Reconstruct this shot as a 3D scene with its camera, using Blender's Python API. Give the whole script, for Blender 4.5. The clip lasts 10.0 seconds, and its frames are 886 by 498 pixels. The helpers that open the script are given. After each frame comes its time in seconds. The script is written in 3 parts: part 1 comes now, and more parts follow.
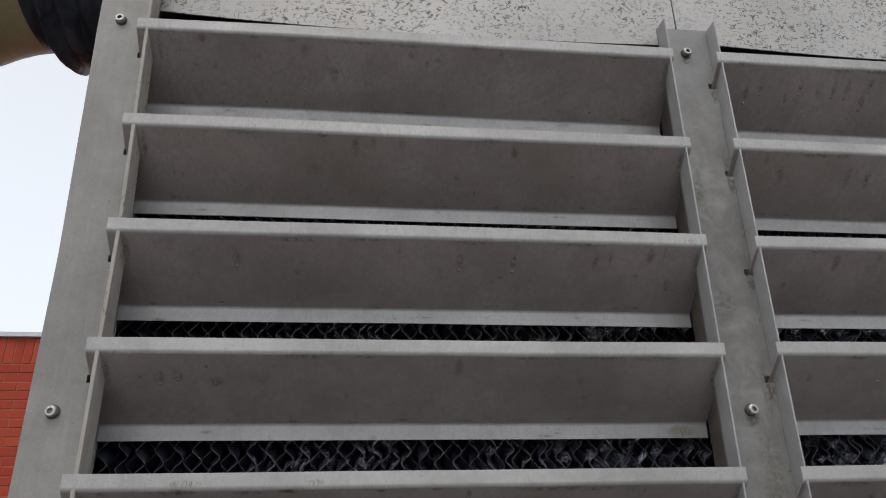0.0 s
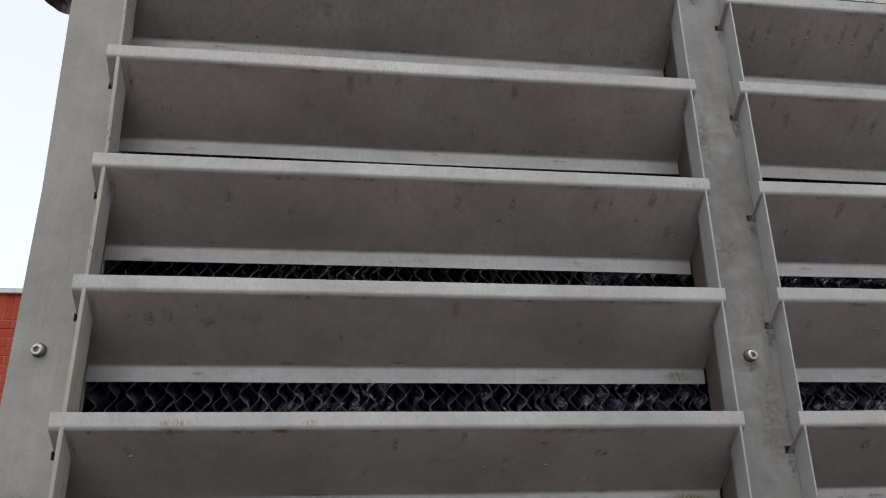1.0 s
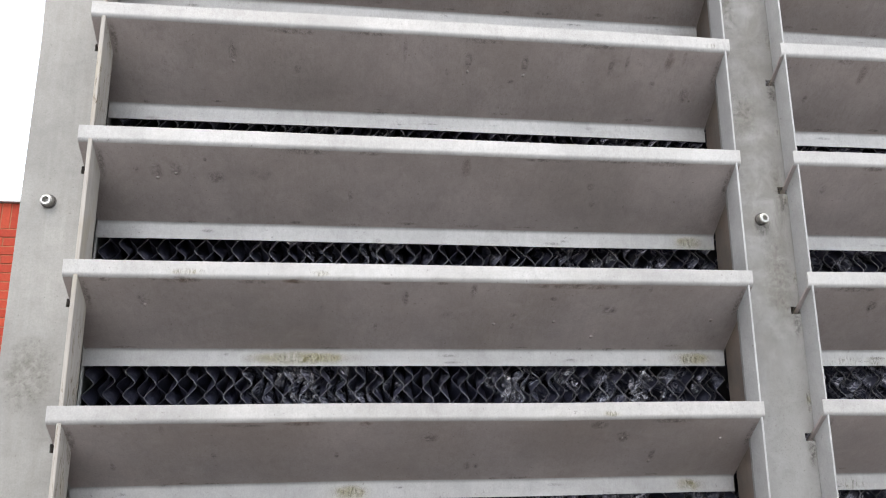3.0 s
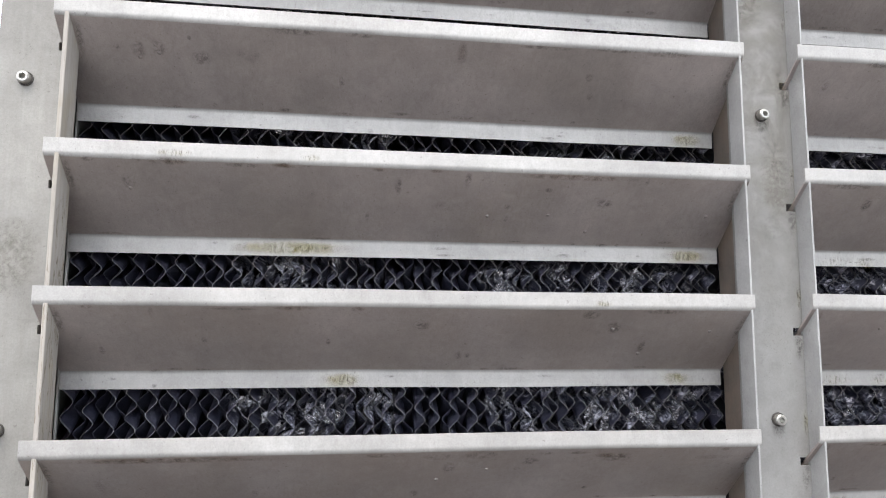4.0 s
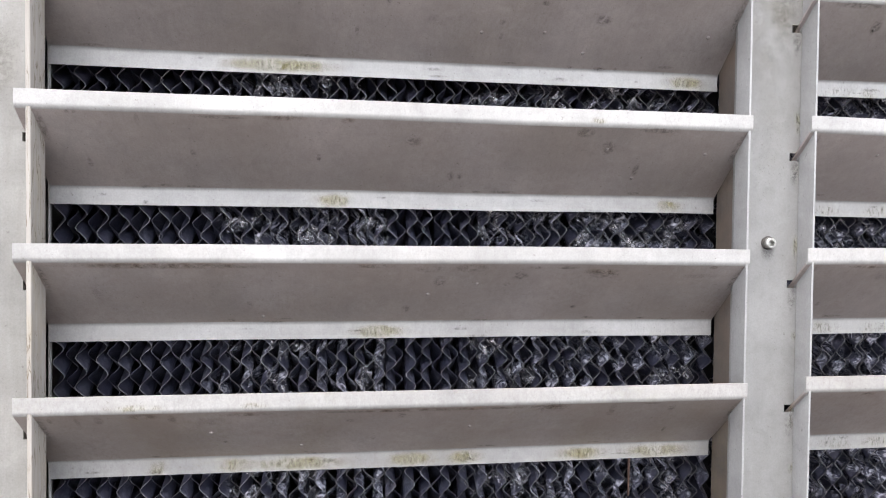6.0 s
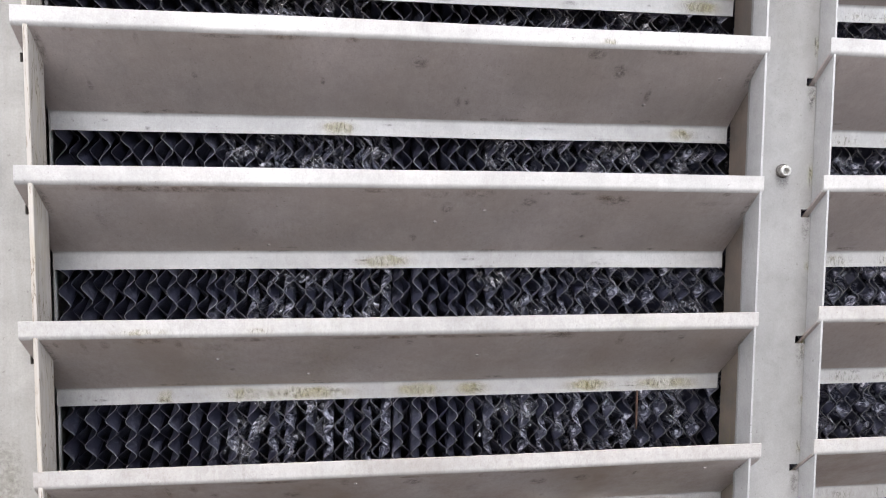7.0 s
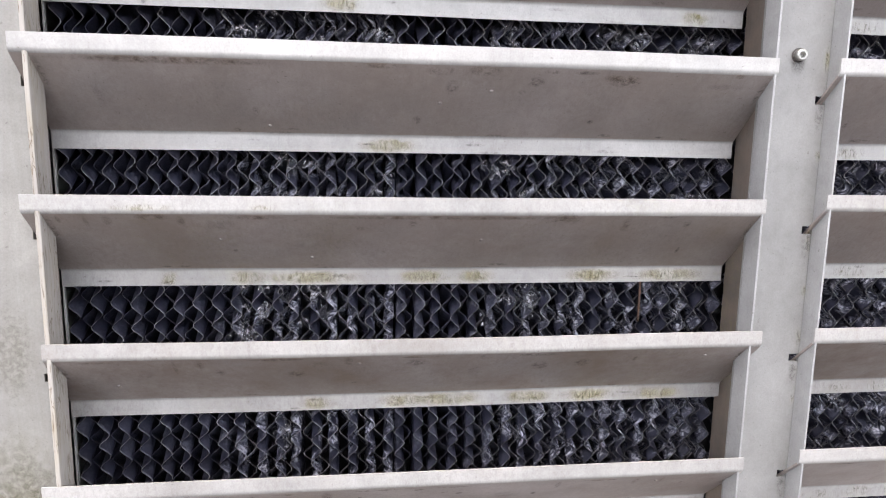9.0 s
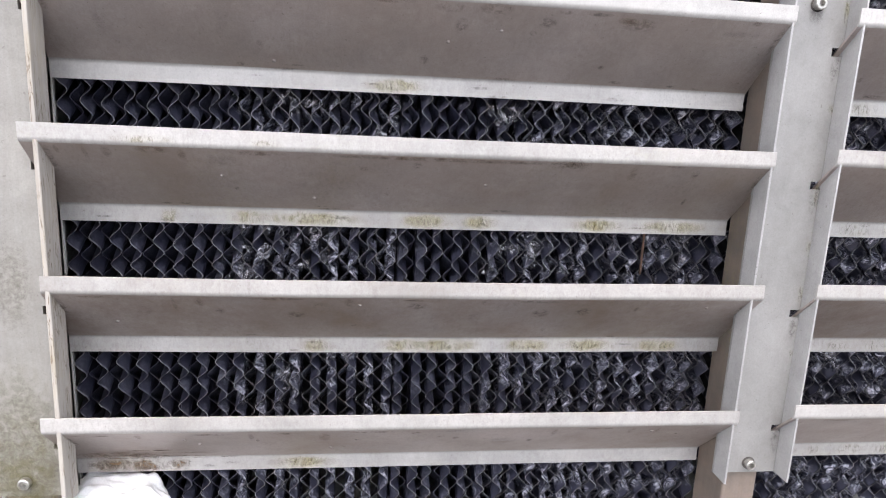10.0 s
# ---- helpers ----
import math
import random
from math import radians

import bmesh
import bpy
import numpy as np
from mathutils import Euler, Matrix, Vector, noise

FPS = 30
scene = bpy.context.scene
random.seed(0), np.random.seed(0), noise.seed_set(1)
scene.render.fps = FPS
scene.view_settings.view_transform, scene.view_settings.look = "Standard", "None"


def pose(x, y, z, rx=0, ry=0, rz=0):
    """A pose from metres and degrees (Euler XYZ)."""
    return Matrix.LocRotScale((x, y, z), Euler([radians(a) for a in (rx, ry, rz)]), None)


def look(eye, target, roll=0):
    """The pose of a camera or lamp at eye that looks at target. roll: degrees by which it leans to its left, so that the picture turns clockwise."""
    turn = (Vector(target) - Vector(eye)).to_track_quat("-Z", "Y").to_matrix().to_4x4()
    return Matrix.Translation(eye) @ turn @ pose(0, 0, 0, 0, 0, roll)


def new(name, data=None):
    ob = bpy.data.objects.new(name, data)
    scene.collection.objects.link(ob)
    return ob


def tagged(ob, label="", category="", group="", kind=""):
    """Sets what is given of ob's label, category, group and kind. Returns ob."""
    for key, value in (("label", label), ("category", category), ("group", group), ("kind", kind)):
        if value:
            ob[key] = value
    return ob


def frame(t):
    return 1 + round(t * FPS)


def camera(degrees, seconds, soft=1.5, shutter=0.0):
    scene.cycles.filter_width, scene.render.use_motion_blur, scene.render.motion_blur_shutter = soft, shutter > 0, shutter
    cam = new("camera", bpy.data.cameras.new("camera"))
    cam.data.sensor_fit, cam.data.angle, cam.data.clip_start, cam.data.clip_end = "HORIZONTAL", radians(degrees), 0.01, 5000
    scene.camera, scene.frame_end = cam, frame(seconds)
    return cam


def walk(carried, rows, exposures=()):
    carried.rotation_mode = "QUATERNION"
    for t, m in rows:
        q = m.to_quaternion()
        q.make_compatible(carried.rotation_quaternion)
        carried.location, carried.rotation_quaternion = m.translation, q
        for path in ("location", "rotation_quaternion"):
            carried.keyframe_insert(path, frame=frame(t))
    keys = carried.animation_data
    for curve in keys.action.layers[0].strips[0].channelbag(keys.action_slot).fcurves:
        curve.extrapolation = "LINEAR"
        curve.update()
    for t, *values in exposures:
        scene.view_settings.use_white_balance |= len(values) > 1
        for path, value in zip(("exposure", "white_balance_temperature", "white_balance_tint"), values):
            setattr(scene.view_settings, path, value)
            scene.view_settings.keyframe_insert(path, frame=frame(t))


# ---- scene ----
cam = camera(66.6, 10.0, soft=1.0)
PATH = [
    (0, (0.434, -1.038, -0.855), (0.644, 0.81, -0.119), -1.0),
    (0.5, (0.43, -1.01, -0.871), (0.646, 0.86, -0.193), -0.9),
    (1, (0.43, -0.998, -0.88), (0.666, 0.884, -0.244), -0.7),
    (1.5, (0.437, -0.989, -0.899), (0.658, 0.909, -0.309), -0.3),
    (2, (0.421, -0.978, -0.919), (0.657, 0.936, -0.388), -0.2),
    (3.5, (0.424, -0.945, -1.009), (0.654, 1.013, -0.672), -0.2),
    (4, (0.418, -0.929, -1.044), (0.69, 1.038, -0.804), 0.3),
    (4.5, (0.43, -0.928, -1.075), (0.706, 1.044, -0.889), -0.1),
    (5, (0.428, -0.927, -1.102), (0.723, 1.047, -0.984), -0.0),
    (5.5, (0.43, -0.922, -1.131), (0.716, 1.057, -1.106), 0.5),
    (7, (0.434, -0.902, -1.226), (0.691, 1.076, -1.364), 0.5),
    (7.5, (0.431, -0.899, -1.24), (0.692, 1.075, -1.429), 1.3),
    (8, (0.416, -0.893, -1.264), (0.705, 1.072, -1.506), 1.6),
    (8.5, (0.427, -0.897, -1.288), (0.701, 1.064, -1.572), 1.7),
    (9, (0.433, -0.9, -1.305), (0.682, 1.059, -1.624), 1.0),
    (9.5, (0.429, -0.897, -1.316), (0.679, 1.052, -1.691), 1.7),
    (10, (0.427, -0.894, -1.336), (0.683, 1.044, -1.757), 2.7),
]
EXPOSURES = [(0, -0.81, 7000, 14), (1, -0.70, 7040, 14), (2, -0.18, 7020, 14), (3.5, 0.57, 6990, 14), (4, 0.53, 6990, 14), (5, 0.72, 6980, 15), (7, 0.82, 6980, 17), (10, 0.82, 6980, 18)]
walk(cam, [(t, look(eye, target, roll)) for t, eye, target, roll in PATH], EXPOSURES)

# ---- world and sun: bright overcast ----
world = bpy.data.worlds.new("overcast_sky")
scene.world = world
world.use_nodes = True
wn, wl = world.node_tree.nodes, world.node_tree.links
sky = wn.new("ShaderNodeTexSky")
sky.sky_type = "NISHITA"
sky.sun_disc = False
sky.sun_elevation = radians(62)
sky.sun_rotation = radians(200)
sky.air_density, sky.dust_density, sky.ozone_density = 1.0, 6.0, 1.0
grey = wn.new("ShaderNodeHueSaturation")
grey.inputs["Saturation"].default_value = 0.35
grey.inputs["Value"].default_value = 2.6
wl.new(sky.outputs[0], grey.inputs["Color"])
cloud = wn.new("ShaderNodeMix")
cloud.data_type = "RGBA"
cloud.inputs[0].default_value = 0.7
cloud.inputs[7].default_value = (9.6, 10.4, 11.0, 1)
wl.new(grey.outputs[0], cloud.inputs[6])
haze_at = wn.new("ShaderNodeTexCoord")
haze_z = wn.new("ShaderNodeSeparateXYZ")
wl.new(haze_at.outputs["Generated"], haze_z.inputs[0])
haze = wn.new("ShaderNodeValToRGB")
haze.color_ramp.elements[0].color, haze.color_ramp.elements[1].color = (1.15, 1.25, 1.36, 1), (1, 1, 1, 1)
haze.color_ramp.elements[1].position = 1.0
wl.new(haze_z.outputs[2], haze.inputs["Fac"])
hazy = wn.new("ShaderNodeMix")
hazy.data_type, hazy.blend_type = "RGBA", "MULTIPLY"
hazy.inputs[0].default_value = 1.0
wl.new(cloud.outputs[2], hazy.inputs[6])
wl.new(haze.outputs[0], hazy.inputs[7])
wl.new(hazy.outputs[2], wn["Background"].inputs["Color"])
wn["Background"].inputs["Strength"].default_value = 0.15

sun_data = bpy.data.lights.new("sun", "SUN")
sun_data.energy = 0.6
sun_data.angle = radians(60)
sun_data.color = (1.0, 0.985, 0.96)
sun = new("sun", sun_data)
sun.matrix_world = look((-1.5, -3.0, 7.0), (0.5, 0, -1))


# ---- material kit ----
def material(name):
    m = bpy.data.materials.new(name)
    m.use_nodes = True
    nt = m.node_tree
    return m, nt.nodes, nt.links, nt.nodes["Principled BSDF"]


def noise_tex(n, l, vec, scale, detail=4.0, rough=0.55, distortion=0.0):
    t = n.new("ShaderNodeTexNoise")
    t.inputs["Scale"].default_value = scale
    t.inputs["Detail"].default_value = detail
    t.inputs["Roughness"].default_value = rough
    t.inputs["Distortion"].default_value = distortion
    l.new(vec, t.inputs["Vector"])
    return t.outputs["Fac"]


def ramp(n, l, fac, a, b, ca=(0, 0, 0, 1), cb=(1, 1, 1, 1)):
    r = n.new("ShaderNodeValToRGB")
    r.color_ramp.elements[0].position, r.color_ramp.elements[1].position = a, b
    r.color_ramp.elements[0].color, r.color_ramp.elements[1].color = ca, cb
    l.new(fac, r.inputs["Fac"])
    return r.outputs["Color"]


def mix(n, l, fac, a, b, mode="MIX"):
    x = n.new("ShaderNodeMix")
    x.data_type, x.blend_type = "RGBA", mode
    for slot, value in ((0, fac), (6, a), (7, b)):
        if isinstance(value, (int, float)):
            x.inputs[slot].default_value = value
        elif isinstance(value, tuple):
            x.inputs[slot].default_value = value
        else:
            l.new(value, x.inputs[slot])
    return x.outputs[2]


def maths(n, l, op, a, b):
    x = n.new("ShaderNodeMath")
    x.operation = op
    for slot, value in ((0, a), (1, b)):
        if isinstance(value, (int, float)):
            x.inputs[slot].default_value = value
        else:
            l.new(value, x.inputs[slot])
    return x.outputs[0]


def bump(n, l, bsdf, height, strength, distance):
    b = n.new("ShaderNodeBump")
    b.inputs["Strength"].default_value = strength
    b.inputs["Distance"].default_value = distance
    l.new(height, b.inputs["Height"])
    l.new(b.outputs[0], bsdf.inputs["Normal"])


def coords(n, l, stretch=(1, 1, 1), shift=True):
    """Object coordinates, shifted per object so that no two pieces carry the same marks."""
    tc = n.new("ShaderNodeTexCoord")
    mp = n.new("ShaderNodeMapping")
    mp.inputs["Scale"].default_value = stretch
    l.new(tc.outputs["Object"], mp.inputs["Vector"])
    if shift:
        oi = n.new("ShaderNodeObjectInfo")
        v = n.new("ShaderNodeVectorMath")
        v.operation = "SCALE"
        v.inputs[0].default_value = (37.0, 17.0, 23.0)
        l.new(oi.outputs["Random"], v.inputs["Scale"])
        l.new(v.outputs[0], mp.inputs["Location"])
    return mp.outputs["Vector"]


def weathered_metal(name, base, rough, metallic, grain=1.0, streak=0.3, run=(150, 9, 9)):
    """Dull weathered sheet metal. The object's colour sets how much algae (red) and brown film (green) it carries."""
    m, n, l, b = material(name)
    v = coords(n, l)
    big = noise_tex(n, l, v, 5.0, 5, 0.6)
    mid = noise_tex(n, l, v, 28.0, 6, 0.65, 0.6)
    fine = noise_tex(n, l, v, 420.0, 3, 0.6)
    runs = noise_tex(n, l, coords(n, l, run), 1.0, 5, 0.65)
    light = tuple(min(1, c * 1.13) for c in base) + (1,)
    dark = tuple(c * 0.82 for c in base) + (1,)
    c = ramp(n, l, big, 0.32, 0.68, dark, light)
    c = mix(n, l, 0.55, c, ramp(n, l, mid, 0.3, 0.7, (0.74, 0.73, 0.72, 1), (1.1, 1.1, 1.1, 1)), "MULTIPLY")
    c = mix(n, l, 0.35 * grain, c, ramp(n, l, fine, 0.35, 0.65, (0.72, 0.72, 0.72, 1), (1.12, 1.12, 1.12, 1)), "MULTIPLY")
    c = mix(n, l, streak, c, ramp(n, l, runs, 0.35, 0.65, (0.78, 0.76, 0.74, 1), (1.05, 1.05, 1.05, 1)), "MULTIPLY")
    # small dark specks of dirt
    speck = ramp(n, l, noise_tex(n, l, v, 190.0, 3, 0.6), 0.66, 0.74)
    c = mix(n, l, maths(n, l, "MULTIPLY", speck, 0.45), c, (0.10, 0.09, 0.08, 1))
    oi = n.new("ShaderNodeObjectInfo")
    sep = n.new("ShaderNodeSeparateColor")
    l.new(oi.outputs["Color"], sep.inputs[0])
    brown = maths(n, l, "MULTIPLY", sep.outputs[1], ramp(n, l, noise_tex(n, l, v, 7.0, 6, 0.7), 0.32, 0.66))
    c = mix(n, l, brown, c, (0.25, 0.19, 0.15, 1))
    # mottled film of dust, as strong as the object's blue
    film = noise_tex(n, l, coords(n, l, (1.6, 0.8, 0.8)), 130.0, 7, 0.78, 0.4)
    patch = ramp(n, l, noise_tex(n, l, v, 11.0, 4, 0.6), 0.36, 0.62, (0.35, 0.35, 0.35, 1))
    mottle = maths(n, l, "MULTIPLY", maths(n, l, "MULTIPLY", ramp(n, l, film, 0.46, 0.64), patch), sep.outputs[2])
    c = mix(n, l, mottle, c, (0.12, 0.10, 0.088, 1))
    # algae gathers in clumps
    clump = ramp(n, l, noise_tex(n, l, coords(n, l, (1, 0.3, 0.3)), 9.0, 3, 0.5), 0.5, 0.66)
    tuft = ramp(n, l, noise_tex(n, l, v, 110.0, 4, 0.7), 0.46, 0.62)
    algae = maths(n, l, "MULTIPLY", maths(n, l, "MULTIPLY", clump, tuft), sep.outputs[0])
    c = mix(n, l, algae, c, (0.27, 0.26, 0.06, 1))
    l.new(c, b.inputs["Base Color"])
    b.inputs["Metallic"].default_value = metallic
    l.new(ramp(n, l, mid, 0.2, 0.8, (rough - 0.1,) * 3 + (1,), (rough + 0.12,) * 3 + (1,)), b.inputs["Roughness"])
    bump(n, l, b, fine, 0.12, 0.001)
    return m


METAL = weathered_metal("weathered_aluminium", (0.456, 0.452, 0.446), 0.5, 0.2, 0.8, 0.16)
PLATE = weathered_metal("weathered_post_metal", (0.291, 0.285, 0.270), 0.55, 0.15, 0.8)
MULLION = weathered_metal("weathered_channel_metal", (0.284, 0.283, 0.280), 0.5, 0.2, 0.7, 0.16, (60, 60, 5))
CHANNEL = weathered_metal("weathered_channel_edge", (0.387, 0.389, 0.389), 0.5, 0.2, 0.8, 0.2, (60, 60, 5))
UNDER = weathered_metal("filmed_aluminium", (0.456, 0.409, 0.396), 0.42, 0.45, 0.7, 0.10)
RIVET = weathered_metal("dull_rivet_metal", (0.292, 0.258, 0.245), 0.55, 0.2)
COLUMN = weathered_metal("stained_column_metal", (0.150, 0.139, 0.131), 0.6, 0.1, 1.2, 0.8, (110, 110, 5))


def peeling_flange():
    """Cream coated edge, cracked along its length, with yellow-green growth and rusty lines."""
    m, n, l, b = material("peeling_cream_coating")
    v = coords(n, l, shift=False)
    big = noise_tex(n, l, v, 7.0, 5, 0.6)
    c = ramp(n, l, big, 0.3, 0.7, (0.325, 0.303, 0.283, 1), (0.42, 0.393, 0.358, 1))
    growth = ramp(n, l, noise_tex(n, l, coords(n, l, (1, 1, 0.35), False), 26, 5, 0.7), 0.50, 0.72)
    c = mix(n, l, maths(n, l, "MULTIPLY", growth, 0.42), c, (0.35, 0.29, 0.17, 1))
    grain = noise_tex(n, l, coords(n, l, (260, 160, 9), False), 1.0, 4, 0.6, 0.3)
    c = mix(n, l, 0.5, c, ramp(n, l, grain, 0.3, 0.7, (0.72, 0.70, 0.66, 1), (1.08, 1.08, 1.08, 1)), "MULTIPLY")
    crack = noise_tex(n, l, coords(n, l, (170, 110, 14), False), 1.0, 3, 0.5, 0.8)
    line = maths(n, l, "SUBTRACT", 1.0, ramp(n, l, maths(n, l, "ABSOLUTE", maths(n, l, "SUBTRACT", crack, 0.5), 0), 0.0, 0.022))
    some = ramp(n, l, noise_tex(n, l, v, 13, 3, 0.5), 0.43, 0.54)
    c = mix(n, l, maths(n, l, "MULTIPLY", line, some), c, (0.13, 0.095, 0.06, 1))
    l.new(c, b.inputs["Base Color"])
    b.inputs["Roughness"].default_value = 0.65
    bump(n, l, b, crack, 0.35, 0.002)
    return m


FLANGE = peeling_flange()


def bolt_steel():
    m, n, l, b = material("stainless_bolt_steel")
    v = coords(n, l)
    f = noise_tex(n, l, v, 250, 4, 0.6)
    l.new(ramp(n, l, f, 0.3, 0.7, (0.33, 0.32, 0.30, 1), (0.64, 0.63, 0.60, 1)), b.inputs["Base Color"])
    b.inputs["Metallic"].default_value, b.inputs["Roughness"].default_value = 0.85, 0.36
    return m


def dark_steel():
    m, n, l, b = material("dirty_dark_steel")
    v = coords(n, l)
    l.new(ramp(n, l, noise_tex(n, l, v, 90), 0.3, 0.7, (0.03, 0.028, 0.026, 1), (0.11, 0.10, 0.095, 1)), b.inputs["Base Color"])
    b.inputs["Roughness"].default_value = 0.9
    return m


def fill_plastic():
    m, n, l, b = material("black_fill_plastic")
    v = coords(n, l)
    f = noise_tex(n, l, v, 26, 5, 0.6)
    c = ramp(n, l, f, 0.3, 0.75, (0.016, 0.016, 0.028, 1), (0.030, 0.032, 0.055, 1))
    dust = ramp(n, l, noise_tex(n, l, v, 85, 5, 0.7), 0.55, 0.8)
    c = mix(n, l, maths(n, l, "MULTIPLY", dust, 0.22), c, (0.22, 0.22, 0.24, 1))
    # lime haze and painted pale water shine, heavier in some stretches of the pack
    geo = n.new("ShaderNodeNewGeometry")
    sep = n.new("ShaderNodeSeparateXYZ")
    l.new(geo.outputs["Position"], sep.inputs[0])
    zone = n.new("ShaderNodeValToRGB")
    els = zone.color_ramp.elements
    els[0].position, els[0].color = 0.0, (0.05, 0.05, 0.05, 1)
    els[1].position, els[1].color = 1.0, (1, 1, 1, 1)
    for at, g in ((0.13, 0.08), (0.17, 0.85), (0.302, 0.9), (0.310, 0.12), (0.39, 0.15), (0.43, 0.9), (0.60, 0.9), (0.65, 0.35), (0.69, 0.9)):
        e = els.new(at)
        e.color = (g, g, g, 1)
    l.new(maths(n, l, "DIVIDE", sep.outputs[0], 1.6), zone.inputs["Fac"])
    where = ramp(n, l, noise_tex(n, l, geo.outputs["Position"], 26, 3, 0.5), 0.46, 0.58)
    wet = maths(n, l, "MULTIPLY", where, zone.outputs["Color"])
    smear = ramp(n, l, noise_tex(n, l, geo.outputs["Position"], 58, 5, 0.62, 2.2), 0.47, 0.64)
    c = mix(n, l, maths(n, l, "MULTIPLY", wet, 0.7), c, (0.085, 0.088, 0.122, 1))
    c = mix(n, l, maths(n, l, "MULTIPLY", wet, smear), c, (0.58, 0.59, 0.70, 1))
    l.new(c, b.inputs["Base Color"])
    dry = ramp(n, l, f, 0.3, 0.7, (0.30, 0.30, 0.30, 1), (0.55, 0.55, 0.55, 1))
    l.new(mix(n, l, wet, dry, (0.09, 0.09, 0.09, 1)), b.inputs["Roughness"])
    ripple = noise_tex(n, l, geo.outputs["Position"], 120, 4, 0.6, 1.0)
    bump(n, l, b, maths(n, l, "MULTIPLY", ripple, maths(n, l, "ADD", wet, 0.15)), 0.9, 0.006)
    return m


def fill_edge(name, dark, light):
    m, n, l, b = material(name)
    v = coords(n, l)
    f = noise_tex(n, l, v, 34, 6, 0.75)
    l.new(ramp(n, l, f, 0.38, 0.66, dark, light), b.inputs["Base Color"])
    b.inputs["Roughness"].default_value = 0.5
    return m


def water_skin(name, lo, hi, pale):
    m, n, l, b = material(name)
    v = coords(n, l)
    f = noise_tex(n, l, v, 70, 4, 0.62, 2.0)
    # pale streaks in the base colour stand in for glints on the water
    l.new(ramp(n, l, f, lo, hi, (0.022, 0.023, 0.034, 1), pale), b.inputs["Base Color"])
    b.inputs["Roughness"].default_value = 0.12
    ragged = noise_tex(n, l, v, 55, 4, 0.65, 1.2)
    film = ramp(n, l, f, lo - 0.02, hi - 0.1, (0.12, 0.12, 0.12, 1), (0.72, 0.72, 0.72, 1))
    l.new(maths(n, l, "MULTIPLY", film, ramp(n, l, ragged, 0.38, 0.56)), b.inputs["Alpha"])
    bump(n, l, b, f, 0.35, 0.003)
    return m


def painted_panel():
    m, n, l, b = material("flecked_grey_panel")
    v = coords(n, l, shift=False)
    big = noise_tex(n, l, v, 3.0, 4, 0.6)
    c = ramp(n, l, big, 0.3, 0.7, (0.38, 0.37, 0.355, 1), (0.52, 0.51, 0.497, 1))
    c = mix(n, l, maths(n, l, "MULTIPLY", ramp(n, l, noise_tex(n, l, v, 9, 4), 0.5, 0.7), 0.35), c, (0.50, 0.44, 0.39, 1))
    # short curling strokes where the coat has lifted: broken contour lines
    where = ramp(n, l, noise_tex(n, l, v, 7.0, 4, 0.6), 0.34, 0.54, (0.12, 0.12, 0.12, 1))
    fleck = noise_tex(n, l, coords(n, l, (0.8, 1, 1.25), False), 62, 2, 0.5, 1.1)
    stroke = maths(n, l, "SUBTRACT", 1.0, ramp(n, l, maths(n, l, "ABSOLUTE", maths(n, l, "SUBTRACT", fleck, 0.5), 0), 0.022, 0.052))
    broken = ramp(n, l, noise_tex(n, l, v, 105, 2, 0.5), 0.45, 0.52)
    mask = maths(n, l, "MULTIPLY", maths(n, l, "MULTIPLY", stroke, broken), where)
    c = mix(n, l, mask, c, (0.085, 0.082, 0.066, 1))
    c = mix(n, l, maths(n, l, "MULTIPLY", ramp(n, l, noise_tex(n, l, v, 16, 4), 0.55, 0.75), 0.4), c, (0.46, 0.44, 0.36, 1))
    l.new(c, b.inputs["Base Color"])
    b.inputs["Roughness"].default_value = 0.42
    bump(n, l, b, fleck, 0.25, 0.002)
    return m


def brick_red():
    m, n, l, b = material("red_brick")
    v = coords(n, l)
    oi = n.new("ShaderNodeObjectInfo")
    c = ramp(n, l, oi.outputs["Random"], 0.0, 1.0, (0.35, 0.037, 0.016, 1), (0.45, 0.062, 0.027, 1))
    f = noise_tex(n, l, v, 30, 6, 0.7)
    c = mix(n, l, 0.6, c, ramp(n, l, f, 0.3, 0.7, (0.7, 0.66, 0.62, 1), (1.12, 1.1, 1.1, 1)), "MULTIPLY")
    l.new(c, b.inputs["Base Color"])
    b.inputs["Roughness"].default_value = 0.85
    bump(n, l, b, f, 0.5, 0.004)
    return m


def rough_stuff(name, ca, cb, scale, rough=0.9, strength=0.4, distance=0.01):
    m, n, l, b = material(name)
    v = coords(n, l)
    f = noise_tex(n, l, v, scale, 7, 0.65)
    g = noise_tex(n, l, v, scale * 14, 4, 0.6)
    c = ramp(n, l, f, 0.3, 0.7, ca + (1,), cb + (1,))
    c = mix(n, l, 0.4, c, ramp(n, l, g, 0.3, 0.7, (0.75, 0.75, 0.75, 1), (1.1, 1.1, 1.1, 1)), "MULTIPLY")
    l.new(c, b.inputs["Base Color"])
    b.inputs["Roughness"].default_value = rough
    bump(n, l, b, g, strength, distance)
    return m


